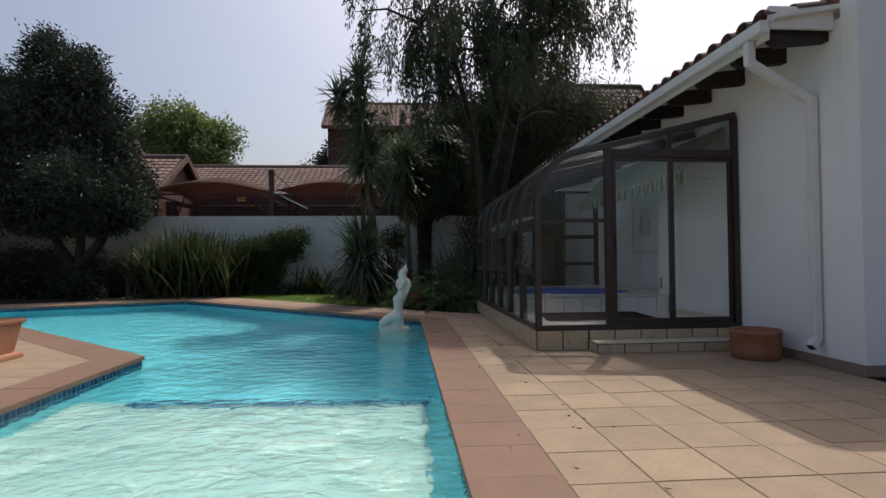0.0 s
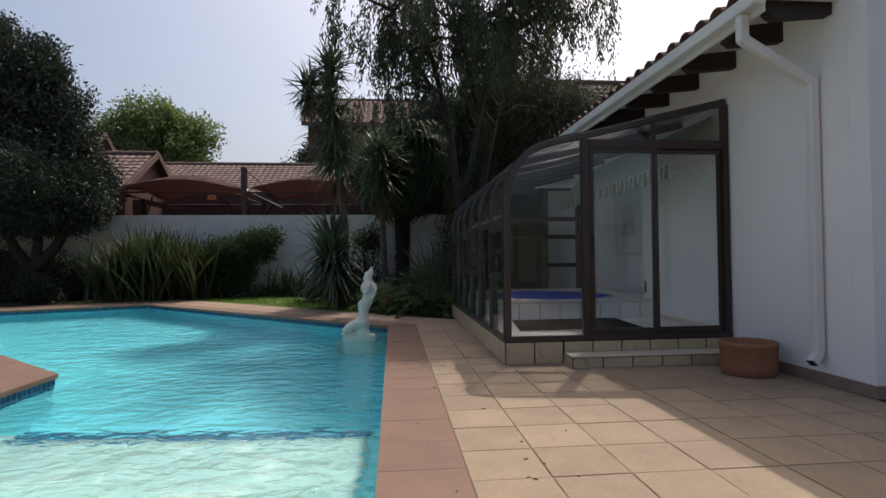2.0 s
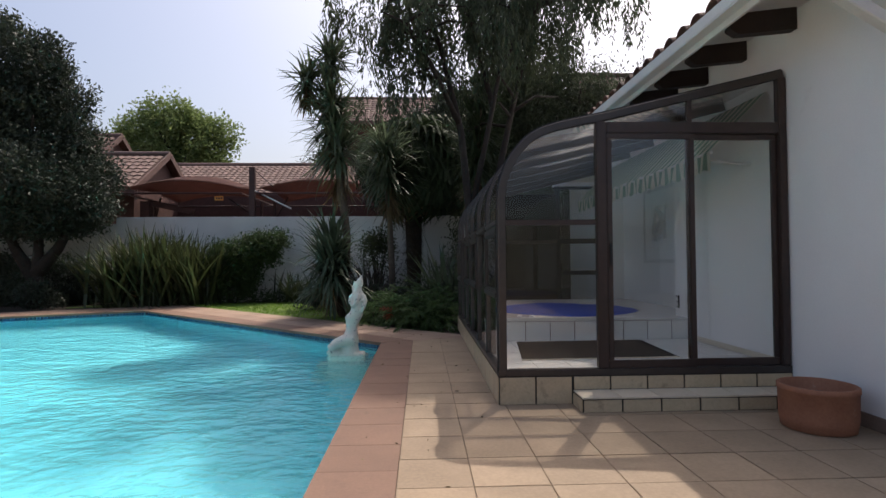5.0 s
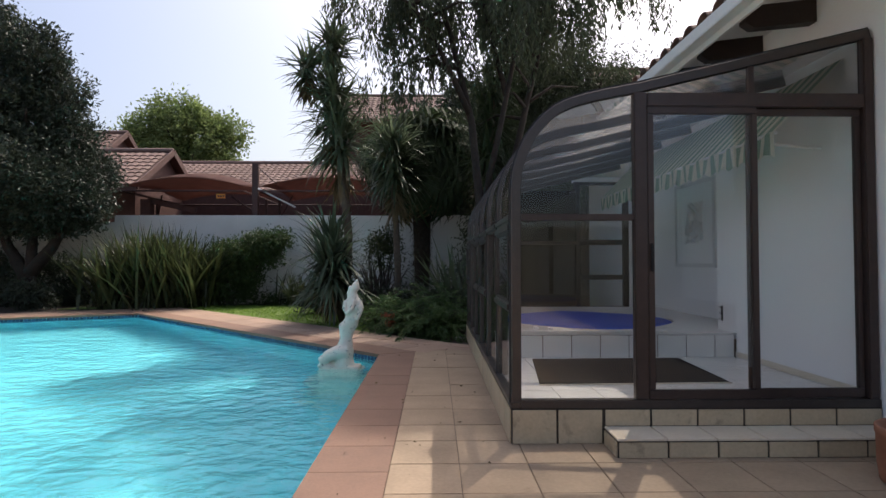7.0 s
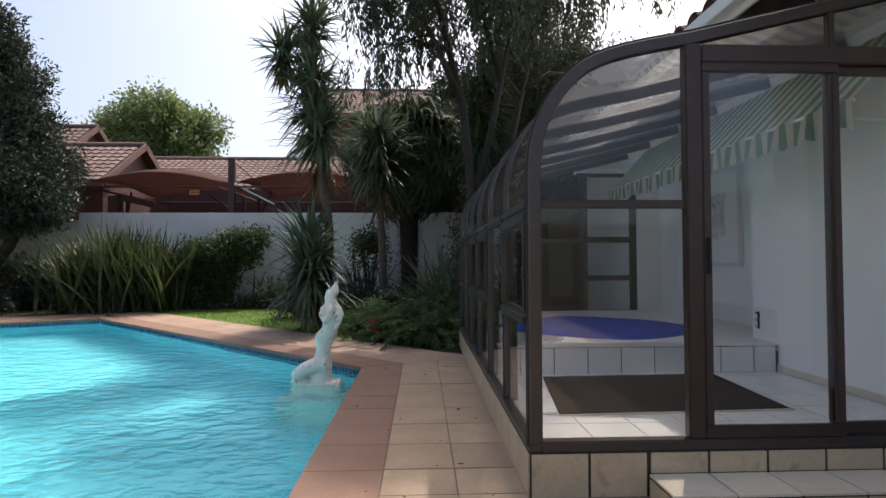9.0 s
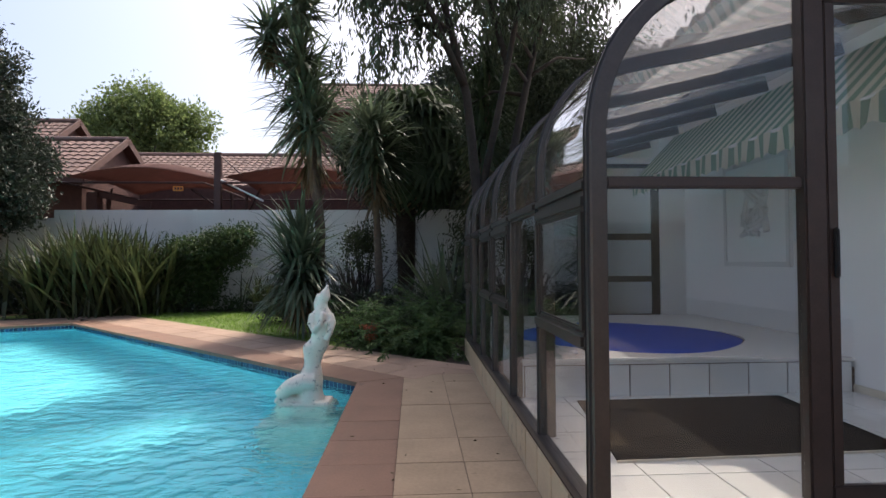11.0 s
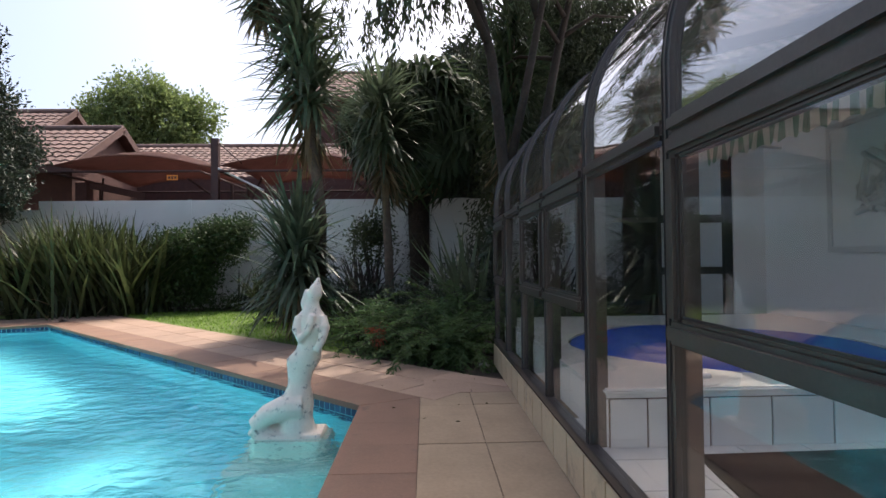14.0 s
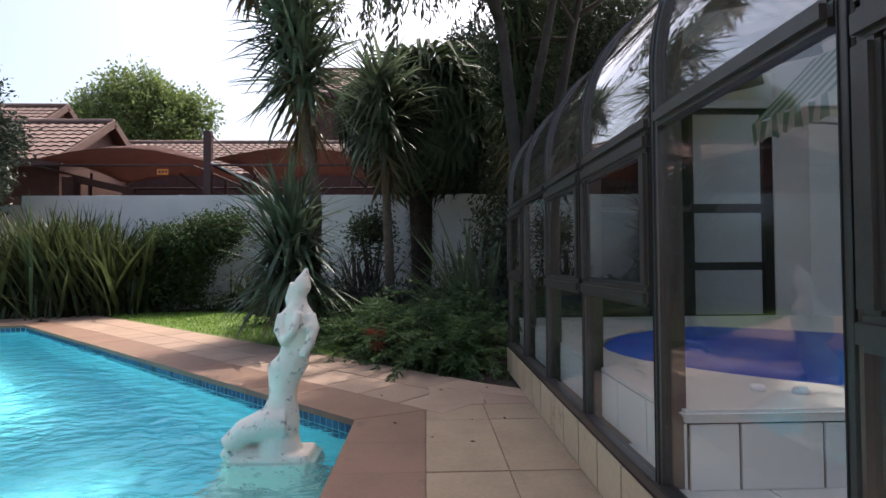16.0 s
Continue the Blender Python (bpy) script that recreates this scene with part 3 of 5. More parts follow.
part("drop", bar((EX - 0.065, 5.67, 3.575), (EX - 0.065, 5.67, 3.32), 0.09, 0.09, 0.008, (0, 1, 0)), M_GUTTER, pipe)
part("swan_neck", bar((EX - 0.075, 5.67, 3.35), (PX + 0.005, 5.68, 2.93), 0.09, 0.09, 0.008, (0, 1, 0)), M_GUTTER, pipe)
part("elbow", bar((PX, 5.68, 2.99), (PX, 5.68, 2.84), 0.096, 0.096, 0.01, (0, 1, 0)), M_GUTTER, pipe)
part("shaft", bar((PX, 5.68, 2.86), (PX, 5.68, 0.30), 0.09, 0.09, 0.008, (0, 1, 0)), M_GUTTER, pipe)
part("shoe", bar((PX + 0.008, 5.68, 0.315), (PX - 0.085, 5.655, 0.215), 0.084, 0.084, 0.01, (0, 1, 0)), M_GUTTER, pipe)
# solid black cap draws the shade inside the pipe's mouth
part("bore_shade_cap", bar((PX - 0.085, 5.655, 0.215), (PX - 0.09, 5.6535, 0.2095), 0.07, 0.07, 0.0, (0, 1, 0)), M_RUBBER, pipe, "black cap standing for the shade inside the open pipe end")

# ---- sunroom enclosure ----
SX, SY, SILL = 2.52, 7.10, 0.285
solid("floor", box(SX + 0.02, 5.91, SY + 0.02, SEND - 0.04, 0.0, 0.288), M_GROUT, "white tiled sunroom floor", "floor", "structure")
plinth = solid("plinth", box(SX - 0.035, WX - 0.004, SY - 0.04, SY + 0.02, 0, 0.262), M_TJOINT, "cream tiled sunroom plinth", "plinth", "structure")
part("side_core", box(SX - 0.035, SX + 0.018, SY + 0.022, SEND, 0, 0.262), M_TJOINT, plinth)
step = thing("step", "low cream-tiled door step beside the sunroom plinth", "step")
part("core", box(3.19, WX - 0.02, SY - 0.345, SY - 0.056, 0, 0.118), M_TJOINT, step)

frame_ = thing("sunroom", "bronze aluminium sunroom with curved smoked eaves and sliding glass doors", "sunroom")
CURVE = [(SX, 1.95), (SX + 0.03, 2.14), (SX + 0.13, 2.36), (SX + 0.32, 2.555), (SX + 0.58, 2.655), (SX + 0.97, 2.735)]
TOPR = (WX - 0.03, 3.17)


def arch_points(y, extra=True):
    pts = [(SX, y, SILL), (SX, y, 1.3)] + [(x, y, z) for x, z in CURVE]
    # smooth the bend
    out = pts[:2]
    c = [Vector(p) for p in pts[2:]]
    for i in range(len(c) - 1):
        a, b = c[i], c[i + 1]
        pa, pb = c[max(i - 1, 0)], c[min(i + 2, len(c) - 1)]
        for k in range(3):
            t = k / 3
            h = 0.5 * ((2 * a) + (b - pa) * t + (2 * pa - 5 * a + 4 * b - pb) * t * t + (3 * a - pa - 3 * b + pb) * t ** 3)
            out.append(tuple(h))
    out.append(tuple(c[-1]))
    if extra:
        out.append((TOPR[0], y, TOPR[1]))
    return out


def rib(y, w, h, deep=0.5):
    """A bent rectangular rib in the plane y = const; w along y, h across."""
    pts = [Vector(p) for p in arch_points(y)]
    bm = bmesh.new()
    rings = []
    for i, p in enumerate(pts):
        d = (pts[min(i + 1, len(pts) - 1)] - pts[max(i - 1, 0)]).normalized()
        u = Vector((-d.z, 0, d.x))
        s = Vector((0, 1, 0))
        rings.append([bm.verts.new(p + s * w * a + u * h * b) for a, b in ((-0.5, -deep), (0.5, -deep), (0.5, 0.3), (0.3, 0.5), (-0.3, 0.5), (-0.5, 0.3))])
    for a, b in zip(rings, rings[1:]):
        for k in range(6):
            bm.faces.new((a[k], a[(k + 1) % 6], b[(k + 1) % 6], b[k]))
    bm.faces.new(rings[0])
    bm.faces.new(rings[-1][::-1])
    bmesh.ops.recalc_face_normals(bm, faces=bm.faces[:])
    return bm


RIBS = [SY, 8.11, 9.06, 10.01, 10.93, 11.83, 12.70]
for i, y in enumerate(RIBS):
    part("rib", rib(y, 0.066, 0.08) if i == 0 else rib(y, 0.042, 0.05, 1.6), M_ALU, frame_)
    for dy in ((-0.023, 0.023) if i == 0 else (-0.0135, 0.0135)):
        part("glazing_bead", rib(y + dy, 0.006, 0.088 if i == 0 else 0.057), M_RUBBER, frame_, "black rubber glazing bead")
part("bottom_rail", box(SX - 0.04, SX + 0.035, SY - 0.04, SEND, 0.264, 0.315, 0.006), M_ALU, frame_)
part("front_bottom_rail", box(SX + 0.037, WX - 0.004, SY - 0.045, SY + 0.035, 0.264, 0.325, 0.006), M_ALU, frame_)
for i in range(6):
    y0, y1 = RIBS[i] + 0.027 + (0.01 if i == 0 else 0), RIBS[i + 1] - 0.027
    part("mid_rail", box(SX - 0.042, SX + 0.04, y0, y1, 1.685, 1.755, 0.018), M_ALU, frame_)
    # curved sheet of this bay
    pts = [p for p in arch_points(0) if p[2] > 1.76]
    pts = [(SX, 0, 1.768)] + pts
    bm = bmesh.new()
    top = [(bm.verts.new((x, y0, z)), bm.verts.new((x, y1, z))) for x, _, z in pts]
    for a, b in zip(top, top[1:]):
        bm.faces.new((a[0], a[1], b[1], b[0]))
    flat = [v for v in top[-1]]
    bmesh.ops.delete(bm, geom=flat, context="VERTS")
    part("curved_sheet", bm, M_SMOKE, frame_, "smoked curved glazing sheet", True)
    rs = bmesh.new()
    (xa, _, za), (xb, _, zb) = pts[-2], pts[-1]
    rs.faces.new([rs.verts.new(v) for v in ((xa, y0, za), (xa, y1, za), (xb, y1, zb), (xb, y0, zb))])
    part("roof_sheet", rs, M_ROOFS, frame_, "dusty translucent roof sheet")
    if i in (0, 2, 3, 5):
        # hinged window with its own frame, and a fixed light below
        xa, xb, ya, yb = SX - 0.048, SX + 0.016, y0 + 0.004, y1 - 0.004
        win = part("window", box(xa - 0.006, xb, ya, yb, 0.985, 1.06, 0.016), M_ALU, frame_, "hinged window in the side wall")
        for nm, b in (("top_rail", box(xa, xb, ya, yb, 1.612, 1.682, 0.014)),
                      ("stile", box(xa, xb - 0.001, ya, ya + 0.07, 1.058, 1.614, 0.014)),
                      ("stile", box(xa, xb - 0.001, yb - 0.07, yb, 1.058, 1.614, 0.014)),
                      ("inner_bead", box(xa + 0.018, xb - 0.01, ya + 0.069, yb - 0.069, 1.058, 1.076, 0.005)),
                      ("inner_bead", box(xa + 0.018, xb - 0.01, ya + 0.069, yb - 0.069, 1.597, 1.613, 0.005)),
                      ("inner_bead", box(xa + 0.018, xb - 0.01, ya + 0.069, ya + 0.085, 1.077, 1.596, 0.005)),
                      ("inner_bead", box(xa + 0.018, xb - 0.01, yb - 0.085, yb - 0.069, 1.077, 1.596, 0.005))):
            part(nm, b, M_ALU, win)
        part("seal", box(SX - 0.033, SX - 0.029, ya + 0.086, yb - 0.086, 1.078, 1.084), M_RUBBER, win, "black rubber glazing seal")
        part("pane", box(SX - 0.028, SX - 0.024, ya + 0.086, yb - 0.086, 1.078, 1.595), M_SIDE, win)
        part("pane", box(SX - 0.002, SX + 0.002, y0, y1, 0.317, 0.983), M_SIDE, frame_)
    else:
        part("pane", box(SX - 0.002, SX + 0.002, y0, y1, 0.317, 1.683), M_SIDE, frame_)


def top_z(x):
    return CURVE[-1][1] + (x - CURVE[-1][0]) * (TOPR[1] - CURVE[-1][1]) / (TOPR[0] - CURVE[-1][0])


# front: door jamb, mullion, end jamb, head and transom
JX, MX_, RX = 3.49, 4.37, WX - 0.045
part("post", box(JX - 0.05, JX + 0.05, SY - 0.04, SY + 0.03, 0.327, 2.69, 0.008), M_ALUR, frame_, "red-brown door post")
part("end_jamb", box(RX - 0.045, RX + 0.038, SY - 0.04, SY + 0.03, 0.327, 3.13, 0.008), M_ALUR, frame_, "red-brown end jamb on the house wall")
part("door_head", box(JX + 0.052, RX - 0.047, SY - 0.042, SY + 0.032, 2.575, 2.685, 0.008), M_ALUR, frame_)
part("transom_post", box(MX_ - 0.022, MX_ + 0.022, SY - 0.02, SY + 0.02, 2.687, top_z(MX_) - 0.03, 0.004), M_ALUR, frame_)
part("front_mid_rail", box(SX + 0.045, JX - 0.052, SY - 0.025, SY + 0.025, 1.695, 1.745, 0.006), M_ALUR, frame_)
# curved front pane, transom panes
bm = bmesh.new()
pts = [p for p in arch_points(SY, False)]
ring = [bm.verts.new((SX + 0.03, SY, 1.75))] + [bm.verts.new((x, SY, z)) for x, _, z in pts if z > 1.8] + [bm.verts.new((JX - 0.052, SY, 1.75))]
bm.faces.new(ring)
part("pane", bm, M_GLASS, frame_)
part("pane", box(SX + 0.047, JX - 0.053, SY - 0.002, SY + 0.002, 0.33, 1.693), M_GLASS, frame_)
for x0, x1 in ((JX + 0.01, MX_ - 0.023), (MX_ + 0.023, RX - 0.05)):
    bm = bmesh.new()
    bm.faces.new([bm.verts.new(v) for v in ((x0, SY, 2.688), (x1, SY, 2.688), (x1, SY, top_z(x1) - 0.03), (x0, SY, top_z(x0) - 0.03))])
    part("pane", bm, M_TRANS, frame_)


def sliding_leaf(x0, x1, y, name):
    leaf = part(name, box(x0, x1, y - 0.018, y + 0.018, 0.328, 0.40, 0.005), M_ALUR, frame_, "sliding glass door leaf")
    part("top_rail", box(x0, x1, y - 0.018, y + 0.018, 2.52, 2.573, 0.005), M_ALUR, leaf)
    for a, b in ((x0, x0 + 0.05), (x1 - 0.05, x1)):
        part("stile", box(a, b, y - 0.017, y + 0.017, 0.402, 2.518, 0.005), M_ALUR, leaf)
    part("pane", box(x0 + 0.051, x1 - 0.051, y - 0.002, y + 0.002, 0.402, 2.518), M_GLASS, leaf)
    return leaf


d1 = sliding_leaf(JX + 0.052, MX_ + 0.03, SY - 0.02, "door_leaf")
part("latch", box(JX + 0.068, JX + 0.088, SY - 0.062, SY - 0.039, 1.30, 1.52, 0.006), M_RUBBER, d1, "black door latch")
sliding_leaf(MX_ - 0.03, RX - 0.047, SY + 0.018, "door_leaf")

# glazed end, back wall with its window, and the room beyond
part("end_mid_rail", box(SX + 0.04, 4.498, SEND - 0.03, SEND + 0.02, 1.70, 1.76, 0.006), M_ALU, frame_)
part("end_bottom_rail", box(SX + 0.04, 4.498, SEND - 0.03, SEND + 0.02, 0.29, 0.34, 0.006), M_ALU, frame_)
part("end_post", box(3.36, 3.42, SEND - 0.03, SEND + 0.02, 0.342, 2.66, 0.006), M_ALU, frame_)
# end panes pass only about a tenth, so this end looks dark
part("pane", box(SX + 0.04, 3.358, SEND - 0.006, SEND - 0.003, 0.342, 2.1), M_DARKG, frame_)
part("pane", box(3.422, 4.498, SEND - 0.006, SEND - 0.003, 0.342, 2.7), M_DARKG, frame_)
bw = solid("wall_sunroom_end", box(5.52, 6.17, EWY, EWY + 0.2, 0, 3.72), M_WHITE, "white plastered end wall beside a dark window", "wall", "structure")
part("sill_wall", box(4.50, 5.518, EWY, EWY + 0.2, 0.29, 0.50), M_WHITE, bw)
part("lintel", box(4.50, 5.518, EWY, EWY + 0.2, 2.88, 2.96), M_WHITE, bw)
w1 = thing("window_1", "dark aluminium window with transoms at the end of the sunroom", "window", "structure")
for b in (box(4.50, 4.61, EWY + 0.02, EWY + 0.08, 0.502, 2.878), box(5.41, 5.516, EWY + 0.02, EWY + 0.08, 0.502, 2.878),
          box(4.612, 5.408, EWY + 0.025, EWY + 0.075, 1.70, 1.80), box(4.612, 5.408, EWY + 0.025, EWY + 0.075, 1.055, 1.145),
          box(4.612, 5.408, EWY + 0.021, EWY + 0.079, 0.504, 0.56), box(4.612, 5.408, EWY + 0.021, EWY + 0.079, 2.82, 2.876)):
    part("window_frame", b, M_RUBBER, w1)
for z0, z1 in ((0.562, 1.053), (1.147, 1.698), (1.802, 2.818)):
    part("pane", box(4.612, 5.408, EWY + 0.048, EWY + 0.052, z0, z1), M_GLASS, w1)
solid("wall_house_far", box(5.92, 6.17, EWY + 0.202, 16.8, 0, 3.72), M_WHITE, "white plastered house side wall facing the garden", "wall", "structure")
gl = solid("lawn_side", prism([(2.6, 13.3), (5.9, 13.3), (5.9, 20.2), (3.4, 20.2)], -0.04, -0.012), M_LAWN, "shaded strip of green lawn beside the house", "lawn", "structure")

# ---- tiles of plinth, step, floor and spa ----
def tile_run(parent, a, b, z0, z1, step, out, mat_, name="tile", thick=0.010, gap=0.011):
    """Upright tiles along a-b, standing proud towards out."""
    a, b, out = Vector(a), Vector(b), Vector(out)
    d = (b - a).normalized()
    n = max(1, round((b - a).length / step))
    w = (b - a).length / n
    for i in range(n):
        p, q = a + d * (i * w + gap / 2), a + d * ((i + 1) * w - gap / 2)
        r, s = q + out * thick, p + out * thick
        part(name, prism([(v.x, v.y) for v in (p, q, r, s)], z0, z1 - gap / 2, 0.002), mat_, parent)


tile_run(plinth, (SX - 0.035, SY - 0.041), (3.18, SY - 0.041), 0.004, 0.262, 0.33, (0, -1), M_TILE, gap=0.017)
tile_run(plinth, (3.19, SY - 0.041), (WX - 0.006, SY - 0.041), 0.136, 0.262, 0.33, (0, -1), M_TILE, gap=0.017)
tile_run(plinth, (SX - 0.036, SEND), (SX - 0.036, SY - 0.04), 0.004, 0.262, 0.33, (-1, 0), M_TILE, gap=0.017)
tile_run(step, (3.19, SY - 0.346), (WX - 0.02, SY - 0.346), 0.004, 0.118, 0.33, (0, -1), M_TILE, gap=0.017)
tile_run(step, (3.189, SY - 0.06), (3.189, SY - 0.345), 0.004, 0.118, 0.33, (-1, 0), M_TILE, gap=0.017)
for i in range(6):
    x0 = 3.18 + i * 0.355
    part("tread_tile", box(x0 + 0.004, min(x0 + 0.351, WX - 0.02), SY - 0.358, SY - 0.056, 0.119, 0.134, 0.003), M_TREAD, step)

floor = bpy.data.objects["floor"]
FT = 0.345
for i in range(10):
    for j in range(7):
        x0, y0 = SX + 0.04 + i * FT, SY + 0.04 + j * FT
        if x0 > 5.3:
            continue
        part("floor_tile", box(x0 + 0.003, min(x0 + FT - 0.003, 5.32), y0 + 0.003, y0 + FT - 0.003, 0.286, 0.30, 0.002), M_FTILE, floor)

SPX, SPY, SPZ = 2.60, 9.03, 0.575
spa = thing("spa_pool", "white tiled raised spa pool with blue bubble cover", "spa pool")
SPC = (4.02, 10.55)
RINGN = 40


def spa_r(a):
    return 1.16 + 0.04 * math.cos(4 * a)


SP_IN = [(SPC[0] + spa_r(2 * math.pi * k / RINGN) * math.cos(2 * math.pi * k / RINGN), SPC[1] + spa_r(2 * math.pi * k / RINGN) * math.sin(2 * math.pi * k / RINGN)) for k in range(RINGN)]
part("platform", box(SPX, 5.88, SPY, 12.62, 0.289, 0.50), M_GROUT, spa)
bm = sheet_with_hole([(SPX - 0.012, SPY - 0.012), (5.9, SPY - 0.012), (5.9, 12.63), (SPX - 0.012, 12.63)], SP_IN, SPZ)
bmesh.ops.solidify(bm, geom=bm.faces[:], thickness=0.02)
part("surround", bm, M_FTILE, spa, "white tiled surround")
for xa, xb in ((SPX, 2.797), (2.797, 5.079), (5.079, 5.30)):
    tile_run(spa, (xa, SPY - 0.001), (xb, SPY - 0.001), 0.302, 0.553, 0.326, (0, -1), M_FTILE)
tile_run(spa, (SPX - 0.001, 12.6), (SPX - 0.001, SPY), 0.302, 0.553, 0.36, (-1, 0), M_FTILE)
M_BLUEC = mat("blue_bubble_cover", (0.006, 0.075, 0.46), (0.005, 0.055, 0.36), 0.55, 3, 90, 0.5, spec=0.25, stain=(0.02, 0.12, 0.50), stain_at=0.6, stain_scale=1.5)
bm = bmesh.new()
c0 = bm.verts.new((*SPC, SPZ - 0.005))
rings = []
for f in (0.33, 0.66, 0.9, 0.985):
    rings.append([bm.verts.new((SPC[0] + (x - SPC[0]) * f, SPC[1] + (y - SPC[1]) * f,
                               SPZ + (0.012 if f < 0.95 else -0.012) + 0.018 * noise.noise((x * f * 2.2, y * f * 2.2, f)))) for x, y in SP_IN])
for k in range(RINGN):
    bm.faces.new((c0, rings[0][k], rings[0][(k + 1) % RINGN]))
    for a, b in zip(rings, rings[1:]):
        bm.faces.new((a[k], b[k], b[(k + 1) % RINGN], a[(k + 1) % RINGN]))
part("cover", bm, M_BLUEC, spa, "blue bubble cover sheet", True)
for x, y in ((3.12, 9.42), (3.28, 9.36)):
    ob = part("air_valve", revolve([(0.032, 0), (0.033, 0.014), (0.028, 0.024), (0.014, 0.027)], 16), M_WHITE, spa, "white plastic air valve", True)
    ob.location = (x, y, SPZ + 0.001)

part("lip", box(SPX - 0.03, 4.55, SPY - 0.03, SPY + 0.03, SPZ + 0.002, SPZ + 0.03, 0.012), M_FTILE, spa, "rounded pale edging")
bk = thing("wall_bracket", "small black metal bracket on the inside wall corner", "bracket")
part("plate", box(WX - 0.012, WX - 0.001, 9.30, 9.33, 0.68, 0.86, 0.003), M_RUBBER, bk)
for z in (0.70, 0.77, 0.84):
    part("hook", sweep([(WX - 0.012, 9.315, z), (WX - 0.035, 9.315, z), (WX - 0.04, 9.315, z + 0.015)], [0.006, 0.006, 0.005], 6), M_RUBBER, bk)

# dark mat, relief, awning
M_MAT = mat("dark_ribbed_mat", (0.020, 0.017, 0.015), (0.012, 0.010, 0.009), 1.0, 12, 120, 0.5, spec=0.1)
matt = thing("door_mat", "large dark brown floor mat with pale bound edge on white tiles", "mat")
part("base", prism([(2.82, 7.66), (4.53, 7.72), (4.62, 8.93), (2.98, 8.89)], 0.301, 0.311, 0.003), M_MAT, matt)
part("binding", prism([(2.812, 7.648), (4.538, 7.708), (4.535, 7.718), (2.815, 7.658)], 0.301, 0.313, 0.001), M_TREAD, matt, "pale bound edge")

rel = thing("wall_relief", "pale plaster relief panel with worn figure-like forms on a white wall", "relief")
part("panel", box(5.885, 5.918, 10.5, 11.75, 1.30, 2.62, 0.01), M_WHITE, rel)
for nm, b in (("border", box(5.87, 5.883, 10.5, 11.75, 1.30, 1.36, 0.004)), ("border", box(5.87, 5.883, 10.5, 11.75, 2.56, 2.62, 0.004)),
              ("border", box(5.87, 5.883, 10.5, 10.56, 1.362, 2.558, 0.004)), ("border", box(5.87, 5.883, 11.69, 11.75, 1.362, 2.558, 0.004))):
    part(nm, b, M_WALLG, rel)
bm = bmesh.new()
for i in range(16):
    a = sweep([(5.88, 11.1 + random.uniform(-0.3, 0.3), 1.55 + random.uniform(0, 0.75)), (5.868, 11.1 + random.uniform(-0.25, 0.25), 1.7 + random.uniform(0, 0.6))], [0.03, 0.04], 8)
    join(bm, a)
part("raised_forms", bm, M_WALLG, rel, "worn raised plaster forms")

M_AWN = stripe_mat("green_white_stripe_canvas", (0.70, 0.68, 0.54), (0.24, 0.36, 0.25), 1, 0.075)
an = M_AWN.node_tree
glow, both = an.nodes.new("ShaderNodeBsdfTranslucent"), an.nodes.new("ShaderNodeMixShader")
both.inputs[0].default_value = 0.4
an.links.new(an.nodes["Principled BSDF"].inputs["Base Color"].links[0].from_socket, glow.inputs["Color"])
an.links.new(an.nodes["Principled BSDF"].outputs[0], both.inputs[1])
an.links.new(glow.outputs[0], both.inputs[2])
an.links.new(both.outputs[0], an.nodes["Material Output"].inputs["Surface"])
awn = thing("awning", "green and cream striped canvas awning with scalloped valance", "awning")
AY0, AY1, AXF, AZF = 7.35, 11.95, 4.72, 2.46
bm = bmesh.new()
n = 60
top = [(bm.verts.new((WX - 0.01, AY0 + (AY1 - AY0) * i / n, 3.08)), bm.verts.new((AXF, AY0 + (AY1 - AY0) * i / n, AZF + 0.008 * math.sin(i * 0.9)))) for i in range(n + 1)]
for a, b in zip(top, top[1:]):
    bm.faces.new((a[0], b[0], b[1], a[1]))
bmesh.ops.solidify(bm, geom=bm.faces[:], thickness=0.004)
part("canopy", bm, M_AWN, awn)
bm = bmesh.new()
n = 208
low = []
for i in range(n + 1):
    y = AY0 + (AY1 - AY0) * i / n
    zb = 2.24 + 0.035 * abs(math.sin((y - AY0) * math.pi / 0.17))
    low.append((bm.verts.new((AXF - 0.006 + 0.012 * math.sin(y * 21), y, AZF - 0.004)), bm.verts.new((AXF - 0.012 + 0.02 * math.sin(y * 19 + 1), y, zb))))
for a, b in zip(low, low[1:]):
    bm.faces.new((a[0], a[1], b[1], b[0]))
bmesh.ops.solidify(bm, geom=bm.faces[:], thickness=0.003)
part("valance", bm, M_AWN, awn, "scalloped striped valance", True)
part("front_bar", sweep([(AXF + 0.01, AY0, AZF - 0.012), (AXF + 0.01, AY1, AZF - 0.012)], [0.014, 0.014], 10), M_GUTTER, awn)
for y in (AY0 + 0.3, AY1 - 0.3):
    part("arm", sweep([(WX - 0.006, y, 2.38), (AXF + 0.012, y, AZF - 0.03)], [0.012, 0.012], 8), M_GUTTER, awn)

# ---- pots ----
tub = thing("planter", "wide low round terracotta planter bowl beside the house wall", "planter", at=(4.93, 6.22, 0))
PS = 0.92
part("bowl", revolve([(r * PS, z) for r, z in ((0.255, 0.0), (0.28, 0.01), (0.295, 0.10), (0.30, 0.30), (0.307, 0.305), (0.307, 0.345), (0.298, 0.35), (0.275, 0.348), (0.27, 0.25), (0.24, 0.24))], 40), M_TERRA, tub, "", True)
part("soil", revolve([(r * PS, z) for r, z in ((0.24, 0.235), (0.268, 0.252), (0.15, 0.27), (0.05, 0.272))], 24), M_SOIL, tub, "dark potting soil")
urn = thing("square_pot", "tapered square terracotta pot with moulded rim and foot on the paving", "planter", at=(-4.44, 7.18, 0.0))


